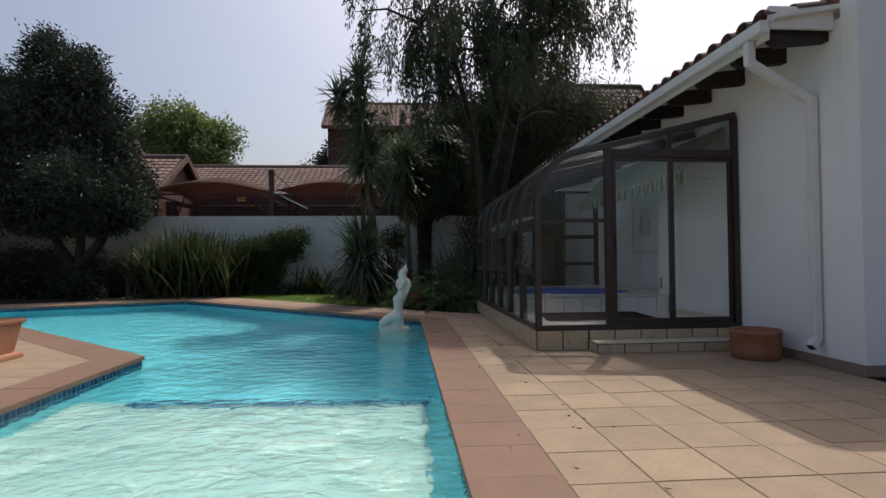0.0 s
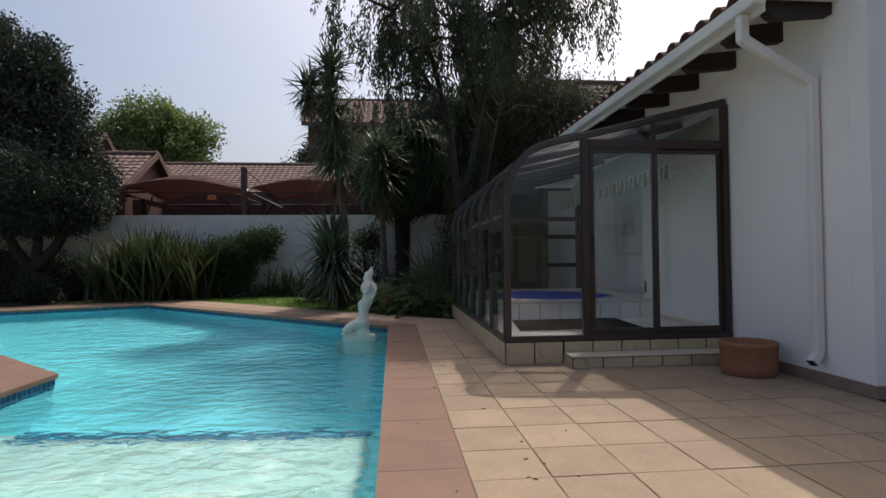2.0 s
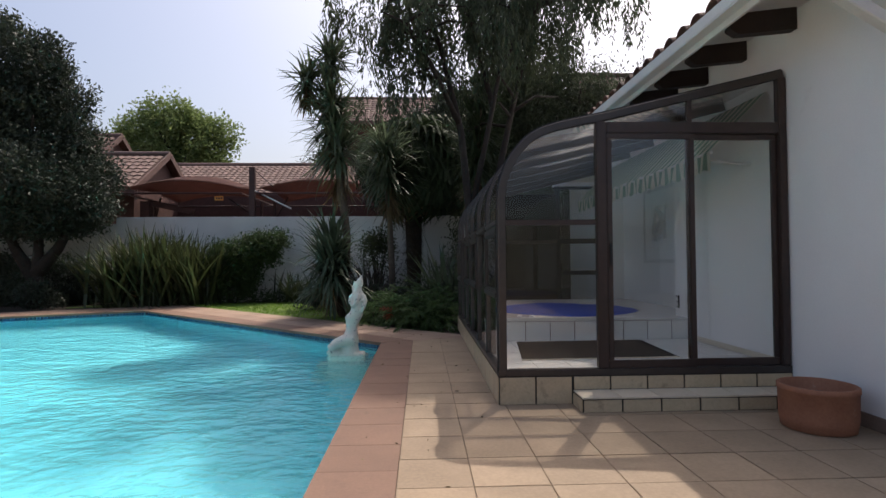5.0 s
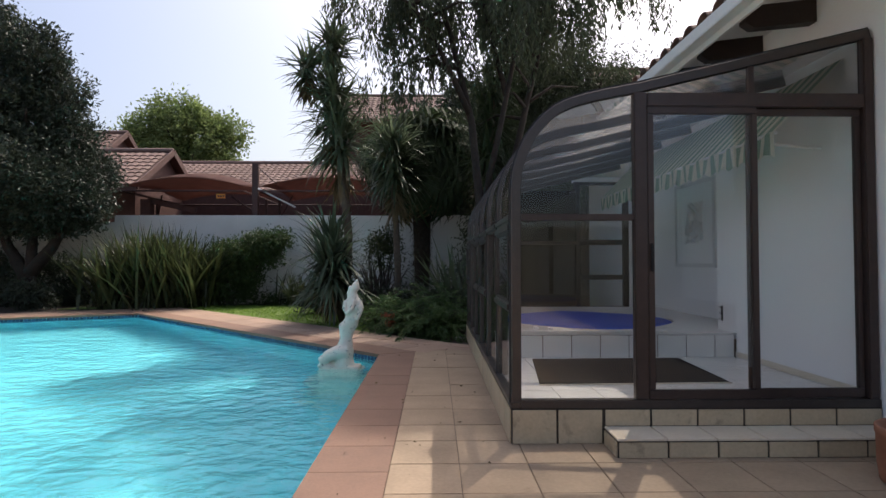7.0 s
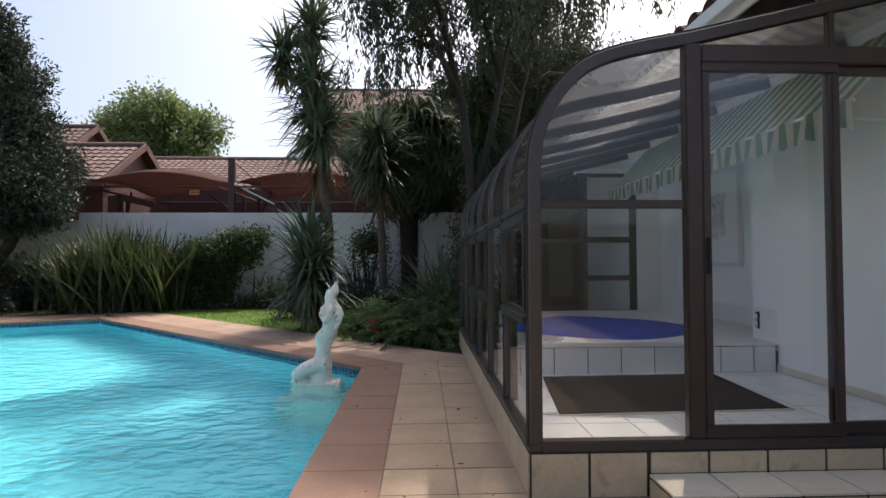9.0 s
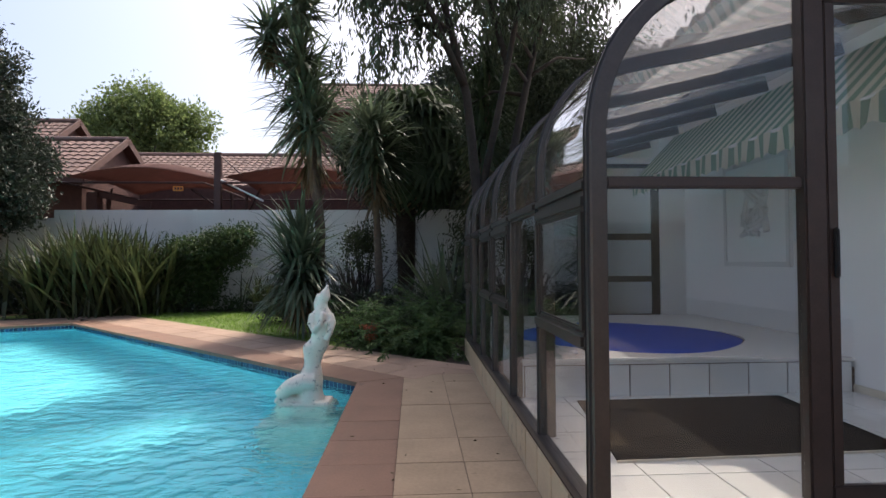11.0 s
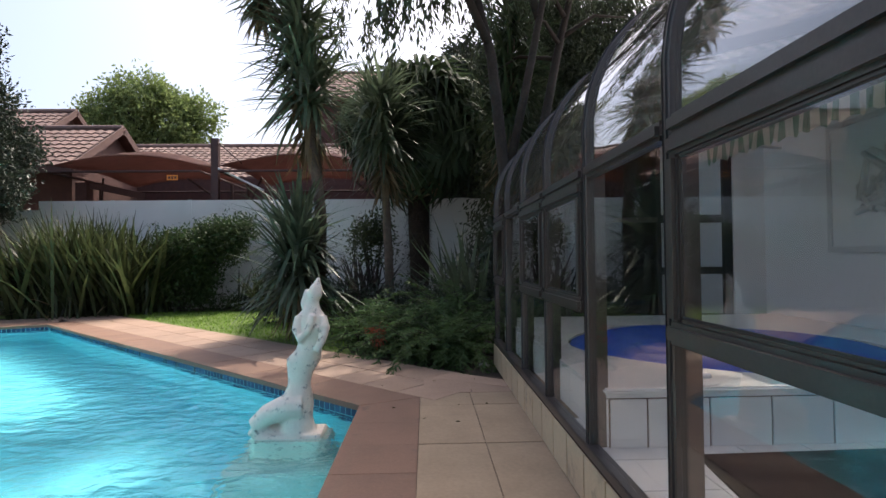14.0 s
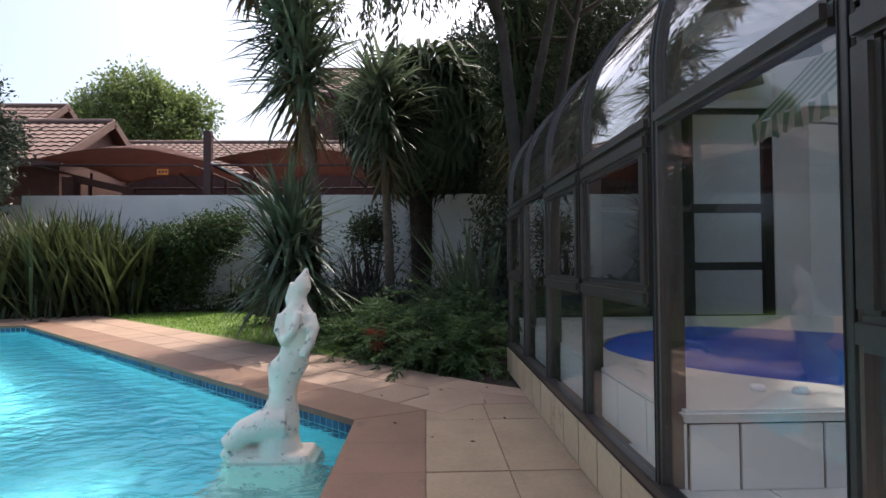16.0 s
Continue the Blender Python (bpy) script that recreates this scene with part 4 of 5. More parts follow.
def square_ring(profile):
    bm = bmesh.new()
    rs = [[bm.verts.new((sx * r, sy * r, z)) for sx, sy in ((-1, -1), (1, -1), (1, 1), (-1, 1))] for r, z in profile]
    for a, b in zip(rs, rs[1:]):
        for k in range(4):
            bm.faces.new((a[k], a[(k + 1) % 4], b[(k + 1) % 4], b[k]))
    bm.faces.new(rs[0][::-1])
    bm.faces.new(rs[-1])
    bmesh.ops.bevel(bm, geom=bm.edges[:], offset=0.008, segments=2, affect="EDGES", clamp_overlap=True)
    return bm


part("foot", square_ring([(0.255, 0.0), (0.255, 0.055), (0.23, 0.075)]), M_TERRA2, urn)
part("body", square_ring([(0.185, 0.077), (0.245, 0.44)]), M_TERRA2, urn)
part("rim", square_ring([(0.265, 0.442), (0.275, 0.50), (0.25, 0.505), (0.23, 0.47)]), M_TERRA2, urn)


# ---- statue ----
def loft(sections, segs=16):
    """Ellipse sections (x, y, z, half-width x, half-depth y)."""
    bm = bmesh.new()
    rings = [[bm.verts.new((x + a * math.cos(2 * math.pi * k / segs), y + b * math.sin(2 * math.pi * k / segs), z)) for k in range(segs)] for x, y, z, a, b in sections]
    for r0, r1 in zip(rings, rings[1:]):
        for k in range(segs):
            bm.faces.new((r0[k], r0[(k + 1) % segs], r1[(k + 1) % segs], r1[k]))
    bm.faces.new(rings[0][::-1])
    bm.faces.new(rings[-1])
    return bm


TORSO = ((-0.14, -0.05, 0.16, 0.16), (0.0, -0.05, 0.125, 0.14), (0.10, -0.035, 0.12, 0.13), (0.19, -0.04, 0.115, 0.115), (0.28, -0.03, 0.09, 0.09), (0.37, -0.02, 0.105, 0.09),
         (0.47, 0.005, 0.14, 0.10), (0.55, 0.05, 0.105, 0.09), (0.64, 0.06, 0.09, 0.085), (0.73, 0.08, 0.11, 0.095), (0.83, 0.07, 0.11, 0.08), (0.89, 0.075, 0.065, 0.06),
         (0.94, 0.08, 0.05, 0.052), (1.0, 0.10, 0.065, 0.065), (1.06, 0.108, 0.05, 0.052), (1.10, 0.122, 0.026, 0.028), (1.14, 0.132, 0.011, 0.012))
body = loft([(x, 0, z, a, b) for z, x, a, b in TORSO])
join(body, sweep([(0.0, -0.04, 0.10), (-0.12, -0.07, 0.10), (-0.26, -0.09, 0.05), (-0.37, -0.09, -0.04)], [0.12, 0.105, 0.085, 0.065], 12))
join(body, sweep([(0.0, 0.06, 0.05), (-0.16, 0.05, 0.04), (-0.34, 0.02, -0.07)], [0.11, 0.10, 0.075], 12))
join(body, sweep([(-0.38, -0.09, -0.05), (-0.30, -0.06, -0.12), (-0.1, -0.02, -0.14), (0.1, 0.0, -0.13)], [0.065, 0.08, 0.08, 0.07], 12))
join(body, sweep([(0.16, -0.03, 0.82), (0.195, -0.06, 0.73), (0.17, -0.10, 0.63), (0.13, -0.11, 0.55)], [0.042, 0.04, 0.036, 0.03], 10))
join(body, sweep([(-0.02, -0.02, 0.82), (-0.04, -0.05, 0.72), (0.0, -0.09, 0.64), (0.07, -0.12, 0.72), (0.10, -0.09, 0.84)], [0.042, 0.04, 0.036, 0.03, 0.026], 10))
join(body, sweep([(0.05, 0.05, 1.03), (0.02, 0.07, 0.92), (0.03, 0.08, 0.78)], [0.045, 0.055, 0.04], 10))
join(body, sweep([(0.155, -0.07, 0.74), (0.18, -0.08, 0.725)], [0.045, 0.038], 10))
join(body, sweep([(-0.06, 0.0, 0.47), (-0.11, 0.0, 0.46)], [0.06, 0.035], 10))
block = box(-0.40, 0.22, -0.20, 0.20, -0.60, -0.10, 0.05)
bmesh.ops.subdivide_edges(block, edges=block.edges[:], cuts=5, use_grid_fill=True)
join(body, block)
bmesh.ops.recalc_face_normals(body, faces=body.faces[:])
statue = solid("statue", body, M_STATUE, "chipped white-painted kneeling garden statue on a block in the pool", "statue", smooth=True)
statue.location = (0.655, 10.72, 0.0)
rm = statue.modifiers.new("union", "REMESH")
rm.mode, rm.voxel_size, rm.use_smooth_shade = "VOXEL", 0.011, True
sm = statue.modifiers.new("soften", "SMOOTH")
sm.factor, sm.iterations = 0.5, 3
part("pedestal", box(0.12, 0.98, 10.36, 10.96, FLOOR_Z, -0.61, 0.02), M_SHELF, pool, "submerged plastered pedestal")

# ---- plants ----
def limb_paths(base, top, n, reach, lift, r0):
    """Limbs that leave a trunk and fork upwards and outwards."""
    res = []
    for i in range(n):
        a = 2 * math.pi * i / n + random.uniform(-0.4, 0.4)
        f = random.uniform(0.45, 1.0)
        p = base.lerp(top, f)
        q = p + Vector((math.cos(a), math.sin(a), 0)) * reach * random.uniform(0.5, 1.0) + Vector((0, 0, lift * random.uniform(0.5, 1.1)))
        m = p.lerp(q, 0.5) + Vector((random.uniform(-.2, .2), random.uniform(-.2, .2), -0.12 * reach + random.uniform(0, .3)))
        res.append(([p, m, q], [r0 * 0.5, r0 * 0.33, r0 * 0.1]))
    return res


def tree(name, label, base, height, r, trunks, limbs, crown_mesh, leaf, bark=None, category="tree"):
    """Trunks as lists of points, limbs grown from them, and one crown."""
    t = thing(name, label, category)
    for pts in trunks:
        n = len(pts)
        part("trunk", sweep(pts, [r * (1 - 0.65 * i / max(n - 1, 1)) for i in range(n)], 12, jitter=0.08), bark or M_BARK, t, "", True)
    for pts, rad in limbs:
        part("limb", sweep(pts, rad, 8, jitter=0.05), bark or M_BARK, t, "", True)
    part("crown", crown_mesh, leaf, t)
    return t


V = Vector
# dark broadleaf tree by the garden wall
b0 = V((-10.6, 19.6, -0.05))
blobs = [(-11.3, 19.6, 3.8, 2.6, 2.3, 1.1), (-12.6, 19.6, 4.3, 2.3, 2.2, 1.6), (-10.6, 19.6, 4.2, 2.0, 2.2, 1.5), (-11.6, 19.6, 5.8, 2.3, 2.1, 1.7),
         (-12.9, 19.7, 6.2, 1.9, 1.8, 1.5), (-11.3, 19.7, 7.6, 1.3, 1.3, 1.6), (-10.5, 19.7, 7.2, 0.75, 0.8, 1.6), (-9.5, 19.4, 3.4, 1.1, 1.3, 1.0), (-9.35, 19.5, 5.7, 0.45, 0.5, 1.2),
         (-11.9, 19.8, 8.4, 0.5, 0.6, 1.0), (-9.7, 19.3, 2.95, 1.0, 1.2, 0.75), (-11.4, 19.3, 3.0, 2.2, 1.8, 0.7), (-14.2, 19.6, 4.6, 1.8, 1.8, 1.8), (-13.8, 19.6, 7.0, 1.2, 1.4, 1.2)]
tree("broadleaf_tree", "dense dark green broadleaf tree with forked trunk against the garden wall", b0, 8, 0.22,
     [[b0, b0 + V((0.05, 0, 1.0)), b0 + V((0.1, 0, 2.4)), b0 + V((0.0, 0, 5.5))], [b0 + V((0.02, 0, 0.9)), b0 + V((-0.7, 0.1, 1.9)), b0 + V((-1.5, 0.2, 3.6))],
      [b0 + V((0.04, 0, 1.1)), b0 + V((0.7, 0, 1.9)), b0 + V((1.3, 0, 3.0))]],
     limb_paths(b0 + V((0, 0, 1.8)), b0 + V((0, 0, 5.5)), 9, 2.0, 1.2, 0.2), crown("crown", blobs, 7800, 26, 0.14, 0.16, -0.05, 0.42), M_LDARK)
b1 = V((-16.5, 19.5, -0.05))
tree("broadleaf_tree", "dense dark green broadleaf tree in shade by the garden wall", b1, 5, 0.15, [[b1, b1 + V((0.1, 0, 2)), b1 + V((0, 0, 4))]],
     limb_paths(b1 + V((0, 0, 1)), b1 + V((0, 0, 4)), 5, 1.4, 0.8, 0.14),
     crown("crown", [(-16.5, 19.5, 3.2, 1.9, 1.8, 2.0), (-15.4, 19.8, 1.6, 1.3, 1.0, 1.1), (-13.4, 20.4, 0.7, 1.4, 0.7, 0.7)], 700, 20, 0.19, 0.2, 0.2), M_LDARK)

# fresh green tree beyond the houses
b2 = V((-14.5, 38, 0))
tree("street_tree", "rounded fresh green tree beyond the neighbouring roofs", b2, 11, 0.35, [[b2, b2 + V((0, 0, 5)), b2 + V((0.3, 0, 9))]],
     limb_paths(b2 + V((0, 0, 4)), b2 + V((0, 0, 9)), 8, 3, 1.6, 0.3),
     crown("crown", [(-16.2, 38, 8.4, 2.8, 2.6, 2.6), (-13.8, 38, 8.8, 2.6, 2.6, 2.5), (-14.6, 38, 10.8, 1.7, 1.7, 1.2), (-18.4, 38, 8.0, 1.8, 2, 1.8), (-12.4, 38, 7.2, 1.7, 1.8, 1.9), (-16.6, 38, 10.3, 1.3, 1.4, 1.2), (-12.9, 38, 9.9, 1.1, 1.2, 1.0)],
           1700, 24, 0.24, 0.26, 0.1, 0.5), M_LFAR)
# bare tree and far dark tree
b3 = V((-14.2, 46, 0))
bare = thing("bare_tree", "leafless brown tree in the distance", "tree")
part("trunk", sweep([b3, b3 + V((0, 0, 4)), b3 + V((0.2, 0, 7.5))], [0.25, 0.2, 0.12], 8), M_TWIG, bare)
bm = bmesh.new()
for i in range(150):
    a, e = random.uniform(0, 6.28), random.uniform(0.2, 1.4)
    p = b3 + V((0, 0, random.uniform(6, 8.0)))
    d = V((math.cos(a) * math.cos(e), math.sin(a) * math.cos(e), math.sin(e)))
    l = random.uniform(1.2, 2.9)
    sweep([p, p + d * l * 0.5 + V((random.uniform(-.2, .2), 0, 0.1)), p + d * l], [0.05, 0.03, 0.008], 4, bm)
part("twigs", bm, M_TWIG, bare)
b4 = V((-5.3, 40, 0))
tree("cypress_tree", "dark evergreen tree behind the low roof", b4, 9, 0.2, [[b4, b4 + V((0, 0, 4)), b4 + V((0, 0, 7))]], [],
     crown("crown", [(-5.2, 40, 7.4, 1.6, 1.4, 1.5), (-4.4, 40, 8.4, 1.2, 1.2, 1.3), (-6.3, 40, 6.8, 1.2, 1.2, 1.0)], 420, 22, 0.25, 0.25, 0.1), M_LDARK)


# gum tree with drooping foliage beside the sunroom's far end
def gum():
    b = V((2.95, 14.25, -0.05))
    t = thing("gum_tree", "tall gum tree with leaning trunks and hanging grey-green foliage", "tree")
    tips = []
    ways = (((0, 0, 0), (-0.05, 0, 2.2), (-0.25, 0.1, 4.4), (-0.7, 0.2, 6.6), (-1.2, 0.3, 9.0), (-1.4, 0.3, 11.0)),
            ((-0.08, 0, 2.4), (0.35, 0.1, 4.3), (0.75, 0.2, 6.4), (1.2, 0.2, 9.0), (1.5, 0.2, 11.2)),
            ((-0.3, 0.1, 4.6), (-0.9, -0.2, 5.8), (-1.5, -0.3, 7.3), (-1.9, -0.3, 9.0)),
            ((0.5, 0.15, 5.0), (0.3, 0.8, 6.6), (0.2, 1.3, 8.6), (0.1, 1.5, 10.4)),
            ((0.75, 0.2, 6.3), (1.3, 0.0, 7.4), (1.7, -0.1, 8.8), (1.9, -0.1, 10.0)),
            ((0.0, 0.5, 0.0), (0.5, 0.9, 2.5), (1.1, 1.4, 5.0), (1.6, 1.6, 7.6), (1.8, 1.6, 9.6)))
    for k, w in enumerate(ways):
        p = [b + V((q[0], q[1], min(q[2], 6 + (q[2] - 6) * 0.6))) for q in w]
        r0 = 0.11 if k in (0, 5) else 0.07
        n = len(p)
        part("trunk", sweep(p, [r0 * (1 - 0.75 * i / (n - 1)) for i in range(n)], 10, jitter=0.06), M_BARK, t, "", True)
        for m in range(9):
            f = random.uniform(0.45, 0.99) * (n - 1)
            i = min(int(f), n - 2)
            q = p[i].lerp(p[i + 1], f - i)
            if q.z < 4.6:
                continue
            a = random.uniform(0, 6.28)
            e = q + V((math.cos(a) * random.uniform(0.7, 1.7), math.sin(a) * random.uniform(0.6, 1.4), random.uniform(-0.1, 0.9)))
            part("limb", sweep([q, q.lerp(e, 0.5) + V((0, 0, 0.22)), e], [0.05, 0.03, 0.012], 6), M_BARK, t, "", True)
            tips.append(e)
        tips += p[-2:]
    pos, ax = [], []
    for e in tips * 3:
        c = e + V((random.gauss(0, 0.5), random.gauss(0, 0.55), random.gauss(0.15, 0.45)))
        if c.z > 9.0 or (c.z < 6.2 and random.random() < 0.55):
            continue
        for i in range(random.randint(5, 10)):
            s = c + V((random.gauss(0, 0.16), random.gauss(0, 0.16), random.gauss(0, 0.18)))
            ln = random.uniform(0.35, 1.25)
            for k in range(int(ln * 30)):
                pos.append(s + V((random.gauss(0, 0.055), random.gauss(0, 0.055), -ln * k / (ln * 30) + random.gauss(0, 0.05))))
                ax.append((random.gauss(0, 0.4), random.gauss(0, 0.4), -1.0))
    n = len(pos)
    L = RNG.uniform(0.10, 0.21, n)
    part("crown", leaves("crown", np.array(pos), np.array(ax), L, L * 0.27), M_LEUC, t)
    # high boughs leaning over the sunroom, unseen, placed to shade the paving strip
    for p, q in (((1.2, 0.2, 7.8), (1.9, 0.9, 10.6)), ((0.2, 1.3, 7.6), (1.5, 1.7, 10.8)), ((1.6, 1.6, 6.9), (2.2, 2.0, 10.4)), ((1.5, 0.2, 9.0), (1.2, -0.9, 10.4))):
        p, q = b + V(p), b + V(q)
        part("limb", sweep([p, p.lerp(q, 0.5) + V((0.15, 0, 0.1)), q], [0.06, 0.045, 0.02], 7, jitter=0.05), M_BARK, t, "", True)
    high = [(4.35, 14.2, 10.0, 0.9, 0.8, 0.6), (4.9, 14.9, 10.6, 1.1, 1.1, 0.8), (4.3, 15.9, 10.5, 1.1, 1.1, 0.8), (5.3, 16.4, 10.7, 1.0, 1.0, 0.8), (5.3, 14.2, 10.3, 0.8, 0.8, 0.6), (4.9, 16.0, 11.0, 1.2, 1.0, 0.8)]
    part("shade_crown", crown("shade_crown", high, 1900, 20, 0.17, 0.2, 0.8, 0.3), M_LEUC, t)


gum()
# dense dark evergreen behind the sunroom
b5 = V((6.4, 19.0, -0.05))
tree("evergreen_tree", "dense dark evergreen tree behind the sunroom", b5, 9, 0.3, [[b5, b5 + V((0, 0, 4)), b5 + V((0.2, 0, 7))]],
     limb_paths(b5 + V((0, 0, 2)), b5 + V((0, 0, 6.5)), 8, 1.6, 0.8, 0.25),
     crown("crown", [(5.2, 18.8, 3.6, 1.4, 1.3, 2.4), (6.6, 19.0, 5.0, 1.5, 1.4, 2.2), (5.6, 18.8, 6.2, 1.1, 1.1, 1.6), (7.8, 19.0, 4.6, 1.5, 1.4, 1.9), (4.3, 18.9, 3.0, 1.0, 1.0, 1.7), (8.1, 19.2, 6.2, 0.9, 0.9, 1.2), (7.2, 19.2, 6.8, 0.8, 0.8, 1.0), (4.7, 19.0, 5.5, 1.2, 1.1, 1.8), (5.6, 19.0, 7.7, 1.3, 1.1, 1.2), (4.5, 19.0, 7.5, 0.8, 0.8, 1.0), (3.6, 18.9, 2.2, 0.8, 0.8, 1.4)], 3600, 22, 0.14, 0.2, 0.6, 0.3), M_LEUC)
for bx, by, bl in ((2.6, 23.4, [(2.2, 23.4, 4.2, 1.5, 1.2, 2.0), (3.4, 23.4, 5.4, 1.5, 1.2, 2.0), (1.8, 23.4, 5.8, 1.0, 1.0, 1.3), (3.0, 23.4, 7.0, 1.1, 1.0, 1.2)]),
                   (6.0, 23.6, [(5.4, 23.6, 4.2, 1.6, 1.2, 2.2), (6.8, 23.6, 5.6, 1.6, 1.2, 2.2), (5.0, 23.6, 6.6, 1.3, 1.1, 1.6), (8.2, 23.6, 4.6, 1.5, 1.2, 2.0), (6.2, 23.6, 7.8, 1.0, 1.0, 1.2)])):
    bb = V((bx, by, -0.05))
    tree("evergreen_tree", "dense dark evergreen tree behind the garden wall", bb, 7, 0.2, [[bb, bb + V((0, 0, 3)), bb + V((0.2, 0, 6))]],
         limb_paths(bb + V((0, 0, 2)), bb + V((0, 0, 6)), 6, 1.2, 0.7, 0.2), crown("crown", bl, 2200, 24, 0.16, 0.17, 0.3, 0.45), M_LDARK)
b6 = V((9.6, 20.5, -0.05))
tree("slender_tree", "slender light tree rising above the house eave", b6, 9, 0.08, [[b6, b6 + V((0, 0, 5)), b6 + V((0, 0, 7.4))]],
     limb_paths(b6 + V((0, 0, 5)), b6 + V((0, 0, 7.2)), 10, 1.0, 1.1, 0.09), crown("crown", [(9.6, 20.5, 6.6, 1.0, 0.7, 1.4)], 110, 12, 0.16, 0.12, 0.1, 0.3), M_LEUC)


# strap-leaved clumps
def strap_plant(name, label, at, n, length, width, leaf, spread=0.25, tilt=(0.05, 0.85), droop=(0.15, 0.9), dead=0):
    t = thing(name, label, "shrub", at=at)
    part("foliage", clump("foliage", (0, 0, -0.04), n, length, width, tilt, droop, spread), leaf, t)
    if dead:
        part("dry_blades", clump("dry_blades", (0, 0, -0.04), dead, length * 0.8, width, (0.8, 1.3), (0.6, 1.2), spread), M_LDEAD, t, "dry straw-coloured blades")
    return t


for x, y, n, l in ((-7.7, 19.6, 300, 2.35), (-6.8, 19.8, 360, 2.6), (-5.8, 19.9, 300, 2.4), (-7.2, 20.3, 260, 2.65)):
    strap_plant("flax_bush", "large clump of arching olive-green flax blades by the garden wall", (x, y, 0), n, l, 0.09, M_LFLAX, 0.36, (0.02, 0.68), (0.1, 0.75), 5)
strap_plant("flax_bush", "smaller dark flax clump by the garden wall", (-2.6, 20.6, 0), 110, 1.35, 0.06, M_LFLAX, 0.25, (0.1, 1.0), (0.2, 0.8))
strap_plant("purple_flax", "dark purple flax clump under the palms", (0.1, 20.3, 0), 90, 1.7, 0.07, M_LPURP, 0.25, (0.1, 0.85), (0.1, 0.6))
strap_plant("spiky_plant", "fan of stiff grey-green blades beside the sunroom", (2.6, 16.3, 0), 95, 2.3, 0.085, M_LYUC, 0.2, (0.3, 1.25), (0.0, 0.35))


# yuccas and palm
def rosette(at, n, length, width, name="leaf_head", tilt=(0.15, 2.2), droop=(0.1, 0.75)):
    base = np.array(at) + RNG.normal(size=(n, 3)) * [0.05, 0.05, 0.14]
    return blades(name, base, RNG.uniform(0, 2 * np.pi, n), RNG.uniform(*tilt, n), length * RNG.uniform(0.7, 1.1, n), width * RNG.uniform(0.8, 1.2, n), RNG.uniform(*droop, n))


YX, YY = -0.42, 15.3
yuc = thing("yucca_tree", "tall branching yucca with stacked heads of narrow leaves over lawn", "yucca", at=(YX, YY, 0))
part("trunk", sweep([(0.25, 0.1, -0.05), (0.27, 0.1, 0.8), (0.32, 0.05, 2.0), (0.22, 0, 3.2), (0.0, 0, 4.4), (-0.1, 0, 5.6), (-0.05, 0, 6.3)], [0.15, 0.12, 0.10, 0.09, 0.085, 0.08, 0.06], 12, jitter=0.06), M_YUCB, yuc, "", True)
part("branch", sweep([(-0.05, 0, 4.9), (-0.4, -0.1, 5.3), (-0.62, -0.1, 5.75)], [0.07, 0.06, 0.05], 10), M_YUCB, yuc, "", True)
part("side_trunk", sweep([(0.25, 0.1, -0.05), (0.1, -0.2, 0.5), (0.0, -0.3, 1.1)], [0.12, 0.10, 0.08], 10), M_YUCB, yuc, "", True)
for at, n, l in (((-0.05, 0, 6.35), 190, 0.80), ((-0.62, -0.1, 5.8), 170, 0.74), ((-0.05, 0, 5.35), 210, 0.95), ((0.0, 0, 4.7), 230, 1.05), ((0.1, 0, 4.05), 260, 1.2), ((0.0, -0.3, 1.5), 320, 1.28), ((0.02, -0.3, 1.0), 320, 1.34)):
    part("leaf_head", rosette(at, int(n * 0.8), l, 0.066, "leaf_head", (0.1, 2.35), (0.2, 1.1)), M_LYUC, yuc)
for at, n, l in (((-0.62, -0.1, 5.5), 50, 0.55), ((0.15, 0, 3.5), 70, 0.9), ((0.0, 0, 4.25), 40, 0.8), ((0.0, -0.3, 0.85), 50, 0.9)):
    part("dry_skirt", rosette(at, n, l, 0.045, "dry_skirt", (2.1, 2.9), (0.0, 0.4)), M_LDEAD, yuc, "hanging dry leaves")

yu2 = thing("yucca_tree", "slim yucca with one drooping head beside the palm", "yucca", at=(0.86, 17.2, 0))
part("trunk", sweep([(0.1, 0, -0.05), (0.05, 0, 1.2), (0.0, 0, 2.4), (-0.1, 0, 4.0)], [0.10, 0.085, 0.08, 0.07], 12, jitter=0.06), M_YUCB, yu2, "", True)
for at, n, l in (((-0.1, 0, 4.4), 220, 1.25), ((-0.05, 0, 3.8), 220, 1.3)):
    part("leaf_head", rosette(at, n, l, 0.066, "leaf_head", (0.05, 2.3), (0.3, 1.3)), M_LYUC, yu2)
part("dry_skirt", rosette((0, 0, 3.2), 70, 0.9, 0.05, "dry_skirt", (2.0, 2.9), (0.0, 0.4)), M_LDEAD, yu2, "hanging dry leaves")


yu3 = thing("yucca_tree", "tall yucca with hanging leaf heads beside the gum tree", "yucca", at=(3.35, 16.7, 0))
part("trunk", sweep([(0, 0, -0.05), (0.05, 0, 1.8), (-0.05, 0, 3.6), (0.05, 0, 5.6)], [0.12, 0.10, 0.09, 0.07], 12, jitter=0.06), M_YUCB, yu3, "", True)
for at, n, l in (((0.05, 0, 5.9), 200, 1.05), ((0.0, 0, 5.0), 220, 1.15), ((-0.05, 0, 4.1), 220, 1.15)):
    part("leaf_head", rosette(at, n, l, 0.05, "leaf_head", (0.5, 2.5), (0.2, 0.9)), M_LPALM, yu3)
part("dry_skirt", rosette((-0.03, 0, 3.4), 110, 1.0, 0.05, "dry_skirt", (2.0, 2.9), (0.0, 0.4)), M_LDEAD, yu3, "hanging dry leaves")


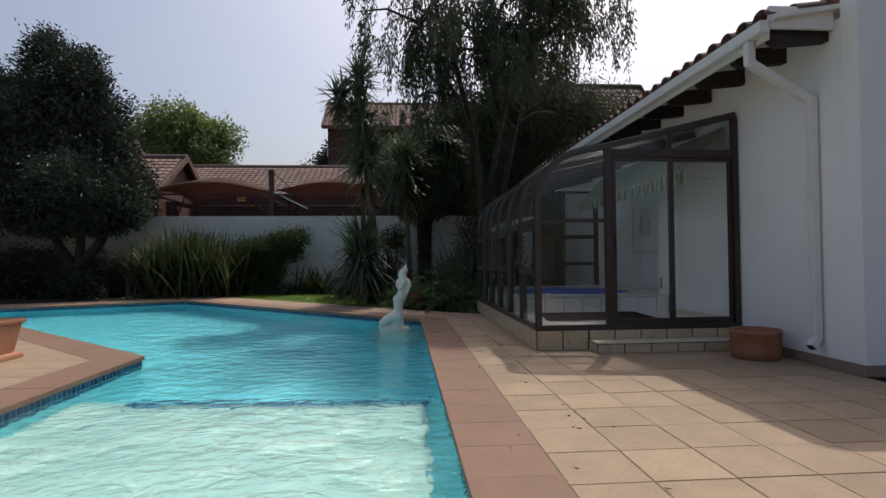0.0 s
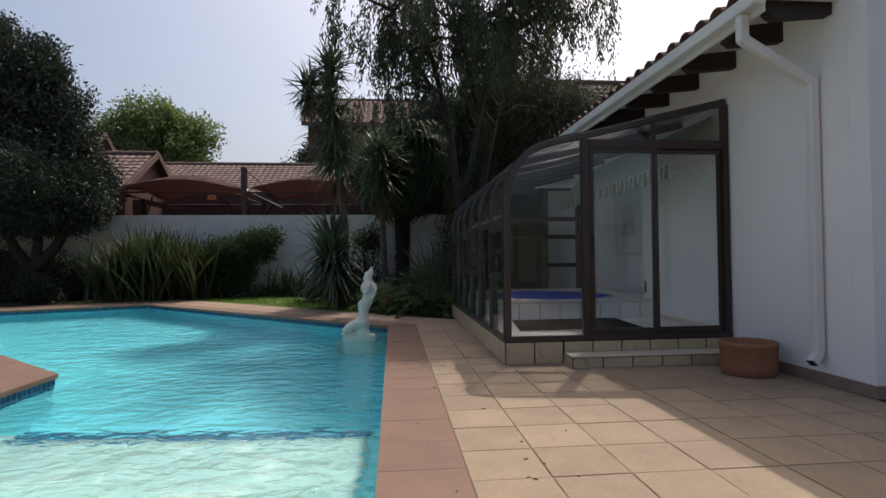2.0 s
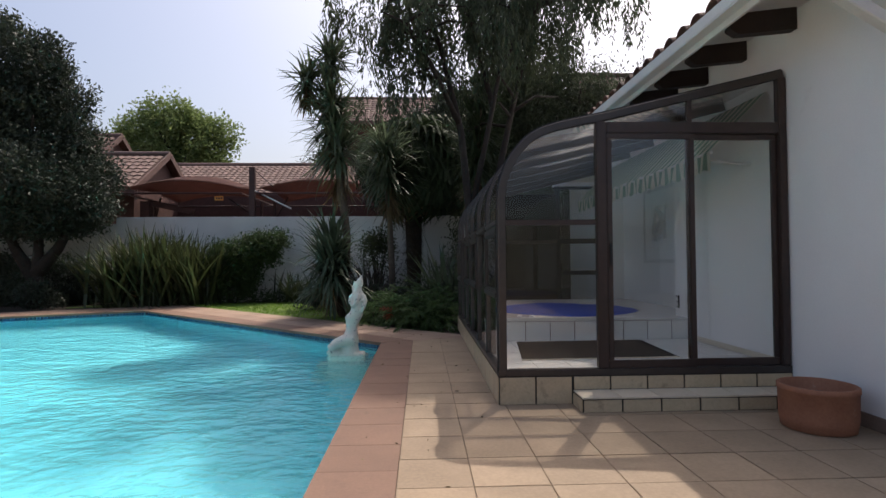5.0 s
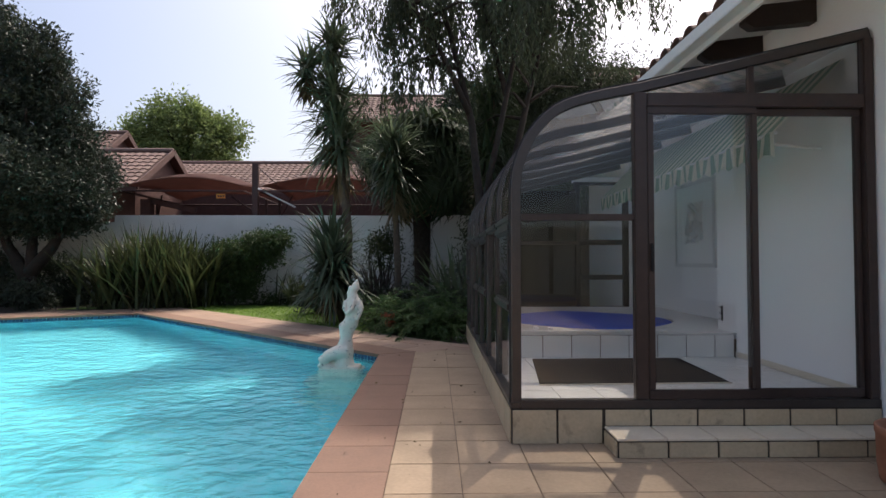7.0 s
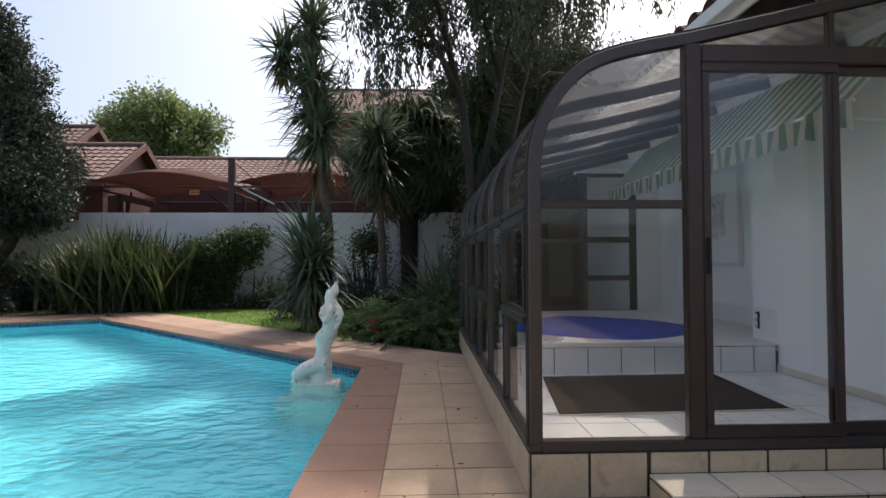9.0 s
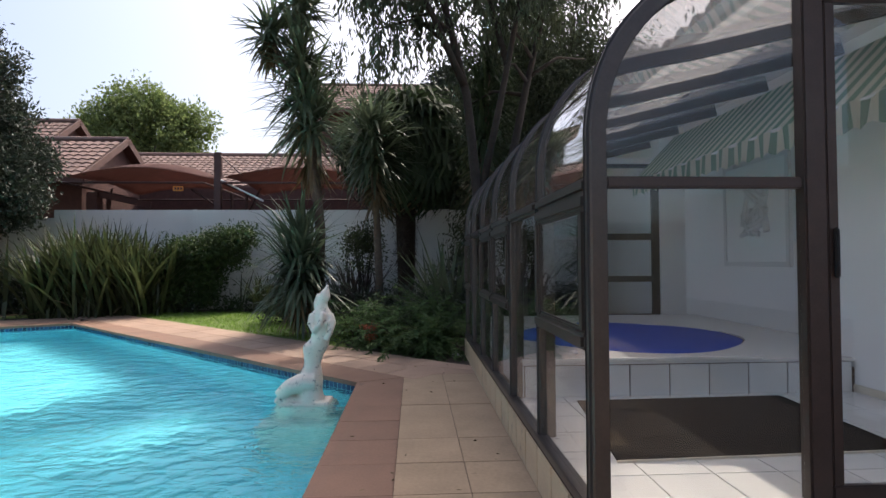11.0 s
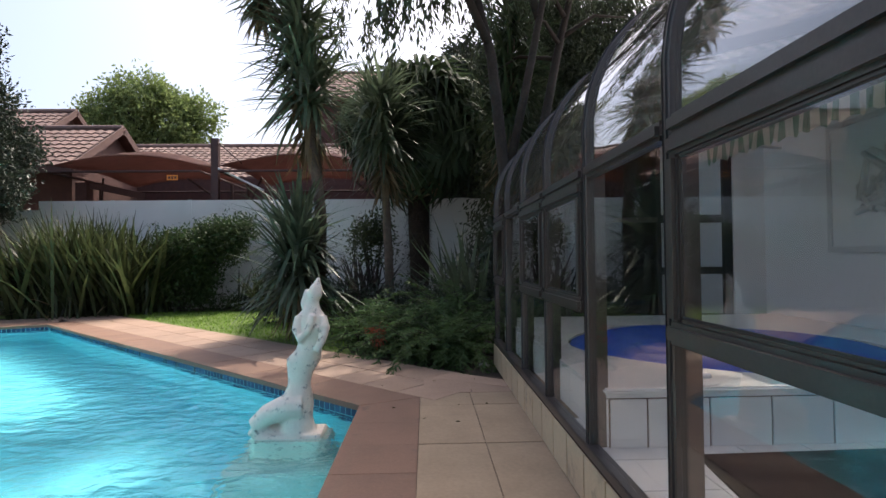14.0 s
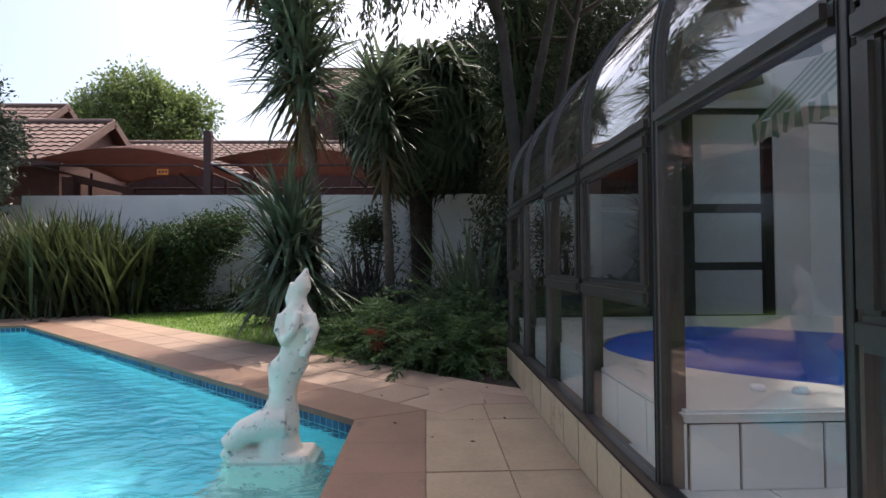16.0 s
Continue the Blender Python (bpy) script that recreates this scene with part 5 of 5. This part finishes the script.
def fan(r, nseg=26, arc=4.6):
    """One fan leaf in the xy plane with its stalk along -x: narrow folded segments with drooping tips."""
    Vv, F = [], []
    for i in range(nseg):
        a = -arc / 2 + arc * i / (nseg - 1)
        l = r * (0.82 + 0.18 * math.cos(a)) * random.uniform(0.92, 1.06)
        w = r * 0.085
        d, s = np.array([math.cos(a), math.sin(a), 0]), np.array([-math.sin(a), math.cos(a), 0])
        zz = 0.02 * (-1) ** i
        k = len(Vv)
        Vv += [d * l * 0.08, d * l * 0.5 + s * w / 2 + [0, 0, zz], d * l * 0.5 - s * w / 2 + [0, 0, zz - 0.02], d * l * 0.8 + s * w * 0.36 + [0, 0, -0.14 * r], d * l * 0.8 - s * w * 0.36 + [0, 0, -0.15 * r],
               d * l + [0, 0, -0.55 * r * random.uniform(0.5, 1.3)]]
        F += [(k, k + 1, k + 2), (k + 1, k + 3, k + 4, k + 2), (k + 3, k + 5, k + 4)]
    return np.array(Vv), F


def palm(at, h):
    t = thing("fan_palm", "fan palm with shaggy dark trunk and dense round crown", "palm", at=at)
    bm = sweep([(0, 0, -0.05), (0.02, 0, h * 0.3), (-0.02, 0, h * 0.7), (0, 0, h)], [0.20, 0.24, 0.27, 0.24], 16, jitter=0.12)
    part("trunk", bm, M_PALMB, t, "", True)
    n = 2600
    z = RNG.uniform(0.1, h, n)
    a = RNG.uniform(0, 6.28, n)
    base = np.stack([np.cos(a) * 0.22, np.sin(a) * 0.22, z], 1)
    part("trunk_fibre", blades("trunk_fibre", base, a, RNG.uniform(1.0, 2.4, n), RNG.uniform(0.10, 0.30, n), np.full(n, 0.022), RNG.uniform(0.3, 1, n), 3), M_PALMB, t)
    for i in range(104):
        a = random.uniform(0, 6.28)
        el = random.uniform(-0.95, 1.2)
        ln = random.uniform(0.8, 1.4) * (0.75 if el > 0.8 else 1.0)
        d = V((math.cos(a) * math.cos(el), math.sin(a) * math.cos(el), math.sin(el)))
        p0, p1 = V((0, 0, h + random.uniform(-0.15, 0.2))), V((0, 0, h)) + d * ln + V((0, 0, -0.1))
        Vv, F = fan(random.uniform(1.15, 1.5))
        rot = Matrix.Rotation(a, 3, "Z") @ Matrix.Rotation(-el + 0.75, 3, "Y")
        Vv = np.array([(rot @ V(v)) + p1 for v in Vv])
        me = bpy.data.meshes.new("frond")
        me.from_pydata(Vv.tolist(), [], F)
        fr = part("frond", me, M_LPALM if el > -0.66 else M_LDEAD, t, "" if el > -0.66 else "dry drooping frond")
        part("stalk", sweep([p0, p0.lerp(p1, 0.5) + V((0, 0, 0.06)), p1], [0.018, 0.014, 0.010], 5), M_LPALM, fr)


palm((1.5, 19.3, 0), 4.75)


# leafy shrubs
def shrub(name, label, blobs, clumps, per, size, leaf, spread=0.12, hang=0.0, thin=0.45, stems=5):
    t = thing(name, label, "shrub")
    bx, by = blobs[0][0], blobs[0][1]
    for i in range(stems):
        b = random.choice(blobs)
        e = V((b[0] + random.uniform(-.5, .5) * b[3], b[1], b[2] + 0.3 * b[5]))
        part("stem", sweep([V((bx + random.uniform(-.15, .15), by, -0.05)), V((bx, by, 0)).lerp(e, 0.5) + V((0, 0, 0.1)), e], [0.035, 0.025, 0.01], 6), M_BARK, t)
    part("foliage", crown("foliage", blobs, clumps, per, size, spread, hang, thin), leaf, t)
    return t


shrub("round_shrub", "leaning rounded box-leaved shrub by the garden wall", [(-4.7, 20.4, 0.85, 0.6, 0.6, 0.75), (-4.25, 20.4, 1.65, 0.62, 0.6, 0.48), (-3.6, 20.4, 1.92, 0.48, 0.5, 0.32), (-3.1, 20.4, 2.12, 0.28, 0.35, 0.2), (-5.0, 20.4, 1.4, 0.45, 0.5, 0.5), (-3.3, 20.4, 1.5, 0.22, 0.3, 0.16), (-4.1, 20.4, 0.9, 0.35, 0.4, 0.5)], 1100, 22, 0.10, M_LSHRUB)
shrub("dark_shrub", "dense dark shrubs round the foot of the broadleaf tree", [(-11.8, 20.5, 0.8, 1.0, 0.6, 0.95), (-10.6, 20.7, 0.7, 0.95, 0.5, 0.85), (-9.5, 20.8, 0.6, 0.85, 0.4, 0.75), (-13.2, 20.5, 0.9, 1.0, 0.6, 1.0), (-10.2, 19.2, 0.3, 0.6, 0.5, 0.35)], 900, 22, 0.11, M_LDARK, 0.12)
# added shrub: it only darkens what shows through the end glazing
shrub("tall_dark_shrub", "tall dense dark shrub added to darken the view through the sunroom's end glazing", [(3.3, 14.9, 0.9, 0.6, 0.5, 1.0), (3.9, 15.2, 1.1, 0.6, 0.5, 1.1), (3.5, 15.0, 1.9, 0.6, 0.5, 0.7), (4.4, 15.6, 0.8, 0.5, 0.5, 0.8)], 900, 22, 0.11, M_LDARK, 0.12)
shrub("variegated_shrub", "airy pale green shrub behind the yuccas", [(0.3, 19.9, 1.7, 0.55, 0.45, 0.7)], 150, 16, 0.10, M_LFLAX, 0.14)
def spray_shrub(name, label, spots, stems, length, leaf):
    """Arching stems with rows of narrow leaflets."""
    t = thing(name, label, "shrub")
    pos, ax, bm = [], [], bmesh.new()
    for x, y, f in spots:
        for i in range(stems):
            a, el = random.uniform(0, 6.28), random.uniform(0.35, 1.45)
            l = length * f * random.uniform(0.6, 1.1)
            p = V((x + random.gauss(0, 0.12), y + random.gauss(0, 0.12), -0.05))
            pts = [p.copy()]
            for k in range(9):
                d = V((math.cos(a) * math.cos(el), math.sin(a) * math.cos(el), math.sin(el)))
                p = p + d * l / 9
                el -= random.uniform(0.08, 0.24)
                pts.append(p.copy())
                side = V((-math.sin(a), math.cos(a), 0))
                for m in range(11 if k > 0 else 3):
                    q = p - d * (l / 9) * random.random()
                    sg = random.choice((-1, 1))
                    pos.append(q + V((random.gauss(0, 0.012), random.gauss(0, 0.012), random.gauss(0, 0.012))))
                    ax.append(tuple(side * sg * random.uniform(0.5, 1.0) + d * 0.7 + V((0, 0, random.uniform(-0.5, 0.25)))))
            if i % 3 == 0:
                sweep(pts[::3], [0.009, 0.007, 0.005, 0.003], 5, bm)
    n = len(pos)
    L = RNG.uniform(0.05, 0.11, n)
    part("twiggery", bm, M_BARK, t)["kind"] = "stuff"
    part("foliage", leaves("foliage", np.array(pos), np.array(ax), L, L * 0.26), leaf, t)


spray_shrub("feathery_shrub", "spreading feathery green shrub with arching sprays at the paving edge",
            [(1.3, 13.9, 1.0), (1.95, 13.35, 1.0), (0.75, 14.3, 0.85), (2.2, 14.6, 1.2), (1.45, 14.8, 1.1), (1.85, 13.15, 0.65), (1.55, 13.45, 0.8)], 62, 1.35, M_LFERN)
shrub("dark_shrub", "low dark shrub in the bed beside the sunroom", [(1.7, 16.4, 0.4, 0.8, 0.7, 0.45), (0.4, 16.4, 0.35, 0.9, 0.6, 0.4), (3.2, 19.5, 0.7, 1.2, 0.9, 0.8), (-0.9, 17.6, 0.3, 0.8, 0.7, 0.35)], 500, 22, 0.10, M_LDARK, 0.14)
shrub("dark_shrub", "dark shrub against the garden wall behind the house", [(6.7, 20.5, 0.9, 0.8, 0.55, 1.0), (7.8, 20.6, 1.0, 0.8, 0.5, 1.1), (8.8, 20.6, 0.8, 0.7, 0.5, 0.9)], 420, 22, 0.11, M_LDARK, 0.13)
rock = solid("stone", loft([(0, 0, -0.03, 0.075, 0.05), (0.005, 0, 0.02, 0.085, 0.06), (0.0, 0.005, 0.05, 0.06, 0.045), (-0.01, 0, 0.066, 0.025, 0.02)], 10), M_WALLG, "small pale stone at the planting bed's edge", "stone", smooth=True)
rock.location = (2.36, 12.85, -0.03)
t = thing("dry_sprig", "rusty dried fern sprig in the feathery shrub", "plant")
part("foliage", crown("foliage", [(1.02, 13.25, 0.30, 0.09, 0.07, 0.12)], 24, 10, 0.06, 0.03, 0.3, 0.25), M_LRED, t)
for x0, x1, y in ((-9.2, -5.6, 20.7), (-3.9, -1.4, 20.9), (-1.4, 0.8, 20.7)):
    shrub("flowering_groundcover", "low groundcover with small pale flowers along the wall", [(x0 + (x1 - x0) * k / 4, y - 0.15 * (k % 2), 0.16, 0.55, 0.4, 0.22) for k in range(5)], 200, 18, 0.075, M_LSHRUB, 0.09, 0, 0.5, 2)
    f = thing("flower_sprays", "small pale flowers over the groundcover", "flowers", group="wall flowers")
    n = 160
    px = np.stack([RNG.uniform(x0, x1, n), y - RNG.uniform(0.0, 0.45, n), RNG.uniform(0.1, 0.45, n)], 1)
    part("petals", leaves("petals", px, RNG.normal(size=(n, 3)), np.full(n, 0.045), np.full(n, 0.04)), M_FLOWER, f)["kind"] = "stuff"

# ---- neighbouring houses ----
def tiled_slope(p0, ux, up, w, h, name, parent, mat_, tw=0.33, th=0.36):
    """Wavy overlapping tile courses on a slope: p0 lower corner, ux along the eave, up the slope."""
    p0, ux, up = V(p0), V(ux).normalized(), V(up).normalized()
    nrm = ux.cross(up).normalized()
    if nrm.z < 0:
        nrm = -nrm
    cols, rows = int(w / tw), int(h / th)
    Vv, F = [], []
    for r in range(rows):
        for c in range(cols):
            k = len(Vv)
            for f, zz in ((0.0, 0.05), (1.02, 0.012)):
                for s, b in ((0.0, 0.0), (0.25, 0.035), (0.5, 0.05), (0.75, 0.035), (0.97, 0.0)):
                    Vv.append(tuple(p0 + ux * (c + s) * tw + up * (r + f) * th + nrm * (zz + b)))
            for j in range(4):
                F.append((k + j, k + j + 1, k + j + 6, k + j + 5))
            k2 = len(Vv)
            for s, b in ((0.0, 0.0), (0.5, 0.05), (0.97, 0.0)):
                Vv.append(tuple(p0 + ux * (c + s) * tw + up * r * th + nrm * (0.05 + b)))
            for s in (0.0, 0.5, 0.97):
                Vv.append(tuple(p0 + ux * (c + s) * tw + up * r * th))
            F += [(k2, k2 + 3, k2 + 4, k2 + 1), (k2 + 1, k2 + 4, k2 + 5, k2 + 2)]
    me = bpy.data.meshes.new(name)
    me.from_pydata(Vv, [], F)
    ob = part(name, me, mat_, parent)
    ob["kind"] = "stuff"
    return ob


def house(label, x0, x1, yf, yr, zf, zr, tile=None):
    """A gabled house, ridge along x: front eave at yf, ridge at yr."""
    t = thing("house", label, "house")
    yb = 2 * yr - yf
    part("wall", box(x0 + 0.3, x1 - 0.3, yf + 0.5, yb - 0.5, 0.0, zf + 0.1), M_BRICK, t, "brown face-brick wall")
    sl = math.hypot(yr - yf, zr - zf)
    bm = bmesh.new()
    for ya, za in ((yf, zf), (yb, zf)):
        vs = [bm.verts.new(v) for v in ((x0, ya, za - 0.03), (x1, ya, za - 0.03), (x1, yr, zr - 0.03), (x0, yr, zr - 0.03))]
        bm.faces.new(vs)
    rf = part("roof", bm, M_FASCIA, t, "tiled gable roof")
    tiled_slope((x0, yf, zf), (1, 0, 0), (0, yr - yf, zr - zf), x1 - x0, sl, "roof_tiles", rf, tile or M_ROOFN)
    part("ridge_cap", sweep([(x0, yr, zr + 0.05), (x1, yr, zr + 0.05)], [0.11, 0.11], 8), tile or M_ROOFN, rf)
    part("fascia", bar((x0, yf - 0.02, zf - 0.08), (x1, yf - 0.02, zf - 0.08), 0.04, 0.22), M_FASCIA, t)
    # gable end with barge boards
    bm = bmesh.new()
    x = x1 - 0.35
    bm.faces.new([bm.verts.new(v) for v in ((x, yf + 0.4, zf + 0.1), (x, yb - 0.4, zf + 0.1), (x, yr, zr - 0.12))])
    part("gable", bm, M_FASCIA, t)
    for x in (x0 - 0.02, x1 + 0.02):
        for ya in (yf, yb):
            part("barge_board", bar((x, ya, zf - 0.02), (x, yr, zr - 0.02), 0.05, 0.26), M_FASCIA, t)
    return t


house("low brown-brick house with terracotta tiled gable roof", -22, -9.6, 23.6, 26.5, 4.35, 6.25)
house("brown-brick house with higher tiled gable behind", -26, -14.2, 28.5, 31.0, 6.3, 8.15)
house("long low house with brown tiled roof behind the carport", -13.0, 3.5, 28.5, 32.5, 4.7, 6.85)
house("two-storey brown-brick house with tiled roof", -4.4, 9.0, 34.5, 37.5, 9.9, 12.2)
house("dark brown gabled house behind the trees", 9.4, 13.9, 26.0, 28.5, 7.7, 10.7, M_FASCIA)

def sail(x0, x1, y0, y1, ze, zt):
    """A domed shade net on a steel frame with posts."""
    t = thing("shade_carport", "maroon shade-net carport with domed canopy", "carport", group="carports behind the wall")
    n = 14
    bm = bmesh.new()
    g = [[bm.verts.new((x0 + (x1 - x0) * i / n, y0 + (y1 - y0) * j / n,
                        ze + (zt - ze) * max(0, math.sin(math.pi * (0.08 + 0.84 * i / n))) ** 0.8 * (0.25 + 0.75 * math.sin(math.pi * (0.1 + 0.8 * j / n)))
                        + 0.02 * noise.noise((i * 1.3, j * 1.7, x0)))) for j in range(n + 1)] for i in range(n + 1)]
    for i in range(n):
        for j in range(n):
            bm.faces.new((g[i][j], g[i + 1][j], g[i + 1][j + 1], g[i][j + 1]))
    bmesh.ops.solidify(bm, geom=bm.faces[:], thickness=0.01)
    part("canopy", bm, M_SAIL, t, "maroon shade net", True)
    for y in (y0, y1):
        part("frame_beam", sweep([(x0, y, ze - 0.02), (x1, y, ze - 0.02)], [0.035, 0.035], 8), M_POLE, t)
    for x in (x0, x1):
        part("frame_beam", sweep([(x, y0, ze - 0.02), (x, y1, ze - 0.02)], [0.035, 0.035], 8), M_POLE, t)
        part("post", sweep([(x, y0 + 2.6, -0.05), (x, y0 + 2.6, ze - 0.02)], [0.06, 0.06], 10), M_POLE, t)
        part("brace", sweep([(x, y0 + 2.6, ze - 0.9), (x + (0.9 if x == x0 else -0.9), y0 + 1.2, ze - 0.06)], [0.035, 0.035], 8), M_POLE, t)
    return t


sail(-9.5, -5.05, 22.4, 27.2, 4.0, 4.95)
sail(-4.5, 0.2, 22.4, 27.2, 4.0, 4.95)
pole = thing("steel_post", "tall maroon steel post with stay bars behind the wall", "post")
part("shaft", box(-4.82, -4.60, 22.6, 22.78, -0.05, 5.02, 0.01), M_POLE, pole)
part("stay", sweep([(-4.62, 22.66, 4.9), (-3.9, 22.66, 4.25)], [0.02, 0.02], 8), M_POLE, pole)
part("stay", sweep([(-4.6, 22.62, 4.1), (-3.2, 22.5, 3.4)], [0.03, 0.03], 8), M_GUTTER, pole, "pale galvanised stay bar")
sg = thing("small_sign", "small orange plate hanging under the shade net", "sign")
M_ORANGE = mat("orange_plate", (0.75, 0.25, 0.03), None, 0.5, 4, 30, 0)
part("plate", box(-6.0, -5.68, 22.32, 22.335, 3.70, 3.86, 0.004), M_ORANGE, sg)
for k in range(3):
    part("bar", box(-5.95 + k * 0.09, -5.89 + k * 0.09, 22.312, 22.318, 3.745, 3.815), M_POLE, sg, "dark unreadable mark")
part("hanger", sweep([(-5.84, 22.33, 3.85), (-5.84, 22.38, 4.0)], [0.008, 0.008], 6), M_POLE, sg)
cm = thing("brick_pier", "brown-brick carport pier behind the garden wall", "pier")
part("pier", box(-9.1, -8.75, 23.0, 23.35, -0.05, 3.75, 0.01), M_BRICK, cm)
part("arm", bar((-8.9, 23.17, 3.72), (-7.2, 23.4, 3.35), 0.12, 0.2), M_BRICK, cm)
solid("backdrop_ground_wall", box(-13, 3.4, 28.0, 28.2, -0.05, 4.6), M_BRICK, "dark brown-brick wall under the carport", "wall", "structure")


# ---- paving pieces ----
pv = thing("pavement", "sandstone slab paving between pool and sunroom", "paving", "structure")
part("bed", prism([(1.602, 0.93), (5.32, 0.93), (5.32, 7.06), (2.5, 7.06), (2.5, 11.95), (1.42, 12.8), (1.6, 11.5)], -0.044, -0.012), M_GROUT, pv)
S = 0.47
for i in range(8):
    for j in range(-14, 15):
        x0, y0 = 1.602 + i * S, 4.32 + j * S
        if x0 > 5.2 or y0 < 0.8 or y0 > 7.0:
            continue
        g = 0.0025
        x1 = min(x0 + S, 5.315)
        part("slab", prism([(x0 + g, y0 + g), (x1 - g, y0 + g), (x1 - g, y0 + S - g), (x0 + g, y0 + S - g)], -0.03, random.uniform(-0.0025, 0.0015), 0.003), M_SLAB, pv)
# the strip between coping and sunroom: longer slabs towards its far end
for x0, x1 in ((1.602, 2.072), (2.072, 2.49)):
    for y0, y1 in ((7.14, 7.54), (7.54, 8.03), (8.03, 8.53), (8.53, 9.04), (9.04, 10.02), (10.02, 11.0), (11.0, 11.42)):
        part("slab", prism([(x0 + 0.0025, y0 + 0.0025), (x1 - 0.0025, y0 + 0.0025), (x1 - 0.0025, y1 - 0.0025), (x0 + 0.0025, y1 - 0.0025)], -0.03, random.uniform(-0.0025, 0.0015), 0.003), M_SLAB, pv)
for poly in ([(1.63, 11.42), (2.09, 11.42), (2.09, 11.86), (1.63, 12.05)], [(2.10, 11.42), (2.485, 11.42), (2.485, 11.60), (2.10, 11.85)], [(2.485, 11.61), (2.485, 11.93), (1.95, 12.33), (1.70, 12.05)],
             [(1.62, 12.06), (1.94, 12.34), (1.42, 12.74), (1.15, 12.42)]):
    part("slab", prism(poly, -0.03, random.uniform(-0.002, 0.001), 0.004), M_PAVE, pv)

cp = thing("coping", "terracotta-brown stone coping round the pool", "coping", "structure")
N_ = len(POOL)
for i in range(N_):
    strip(COP_IN[i], COP_IN[(i + 1) % N_], COP_OUT[i], COP_OUT[(i + 1) % N_], 0.5, "coping_stone", M_COPING, cp, -0.05, 0.0)
dp = thing("pavement_diagonal", "pinkish paver strip between pool coping and lawn", "paving", "structure")
part("bed", prism([diag(-0.4, 0.5), diag(14.0, 0.5), diag(14.0, 1.58), diag(-0.4, 1.58)], -0.044, -0.012), M_GROUT, dp)
for r in range(2):
    for k in range(28):
        a, b = k * 0.5 + 0.004 - 0.4, k * 0.5 + 0.496 - 0.4
        o0, o1 = 0.505 + r * 0.53, 0.505 + r * 0.53 + 0.522
        part("paver", prism([diag(a, o0), diag(b, o0), diag(b, o1), diag(a, o1)], -0.03, random.uniform(-0.003, 0.001), 0.004), M_PAVE, dp)
bm = prism(offset([(-6.3, 18.1), (-12.2, 15.2), (-13.0, 16.2), (-6.9, 19.2)], 0.0), -0.044, -0.004, 0.004)
solid("pavement_far", bm, M_PAVE, "pinkish paving along the far pool side", "paving", "structure")
bm = prism([COP_OUT[3], COP_OUT[4], (COP_OUT[5][0], 0.95), (5.3, 0.95), (5.3, -6), (-25, -6), (-25, COP_OUT[3][1])], -0.044, -0.014, 0.004)
pw = solid("pavement_west", bm, M_SLAB, "sunlit sandstone slab paving beside the pool", "paving", "structure")


def clipped(poly, p, nrm, least):
    """The part of a polygon that lies more than `least` beyond the line through p with normal nrm."""
    out = []
    side = [(x - p[0]) * nrm[0] + (y - p[1]) * nrm[1] - least for x, y in poly]
    for k, (a, da) in enumerate(zip(poly, side)):
        b, db = poly[(k + 1) % len(poly)], side[(k + 1) % len(poly)]
        if da > 0:
            out.append(a)
        if da * db < 0:
            f = da / (da - db)
            out.append((a[0] + (b[0] - a[0]) * f, a[1] + (b[1] - a[1]) * f))
    return out


WN = (-0.6744, -0.7384)
WX0 = COP_OUT[4][0] - 0.004
part("bed", prism(clipped([(WX0 - 9 * S, 0.95), (WX0, 0.95), (WX0, 10.3), (WX0 - 9 * S, 10.3)], POOL[4], WN, 0.502), -0.013, -0.010), M_GROUT, pw)
part("bed", prism([(WX0, 0.945 - 4 * S), (5.29, 0.945 - 4 * S), (5.29, 0.945), (WX0, 0.945)], -0.013, -0.010), M_GROUT, pw)
for i in range(9):
    for j in range(20):
        x1, y0 = WX0 - i * S, 0.95 + j * S
        quad = clipped([(x1 - S + 0.0025, y0 + 0.0025), (x1 - 0.0025, y0 + 0.0025), (x1 - 0.0025, y0 + S - 0.0025), (x1 - S + 0.0025, y0 + S - 0.0025)], POOL[4], WN, 0.505)
        if len(quad) > 2:
            part("slab", prism(quad, -0.0098, random.uniform(-0.002, 0.0), 0.001), M_SLAB, pw)
for i in range(18):
    for j in range(4):
        x0, y1 = WX0 + i * S, 0.945 - j * S
        x2 = min(x0 + S, 5.29)
        part("slab", prism([(x0 + 0.0025, y1 - S + 0.0025), (x2 - 0.0025, y1 - S + 0.0025), (x2 - 0.0025, y1 - 0.0025), (x0 + 0.0025, y1 - 0.0025)], -0.0098, random.uniform(-0.002, 0.0), 0.001), M_SLAB, pw)

# fallen leaves on the paving
n = 70
px = np.stack([RNG.uniform(1.2, 2.45, n), RNG.uniform(2.0, 12.0, n), np.full(n, 0.004)], 1)
me = leaves("fallen_leaves", px, np.stack([RNG.normal(size=n), RNG.normal(size=n), np.full(n, 0.05)], 1), RNG.uniform(0.02, 0.05, n), RNG.uniform(0.008, 0.016, n), 0.05)
tagged(part("fallen_leaves", me, M_LDEAD, None), "small dry leaves scattered on the paving", "leaves", "", "stuff")
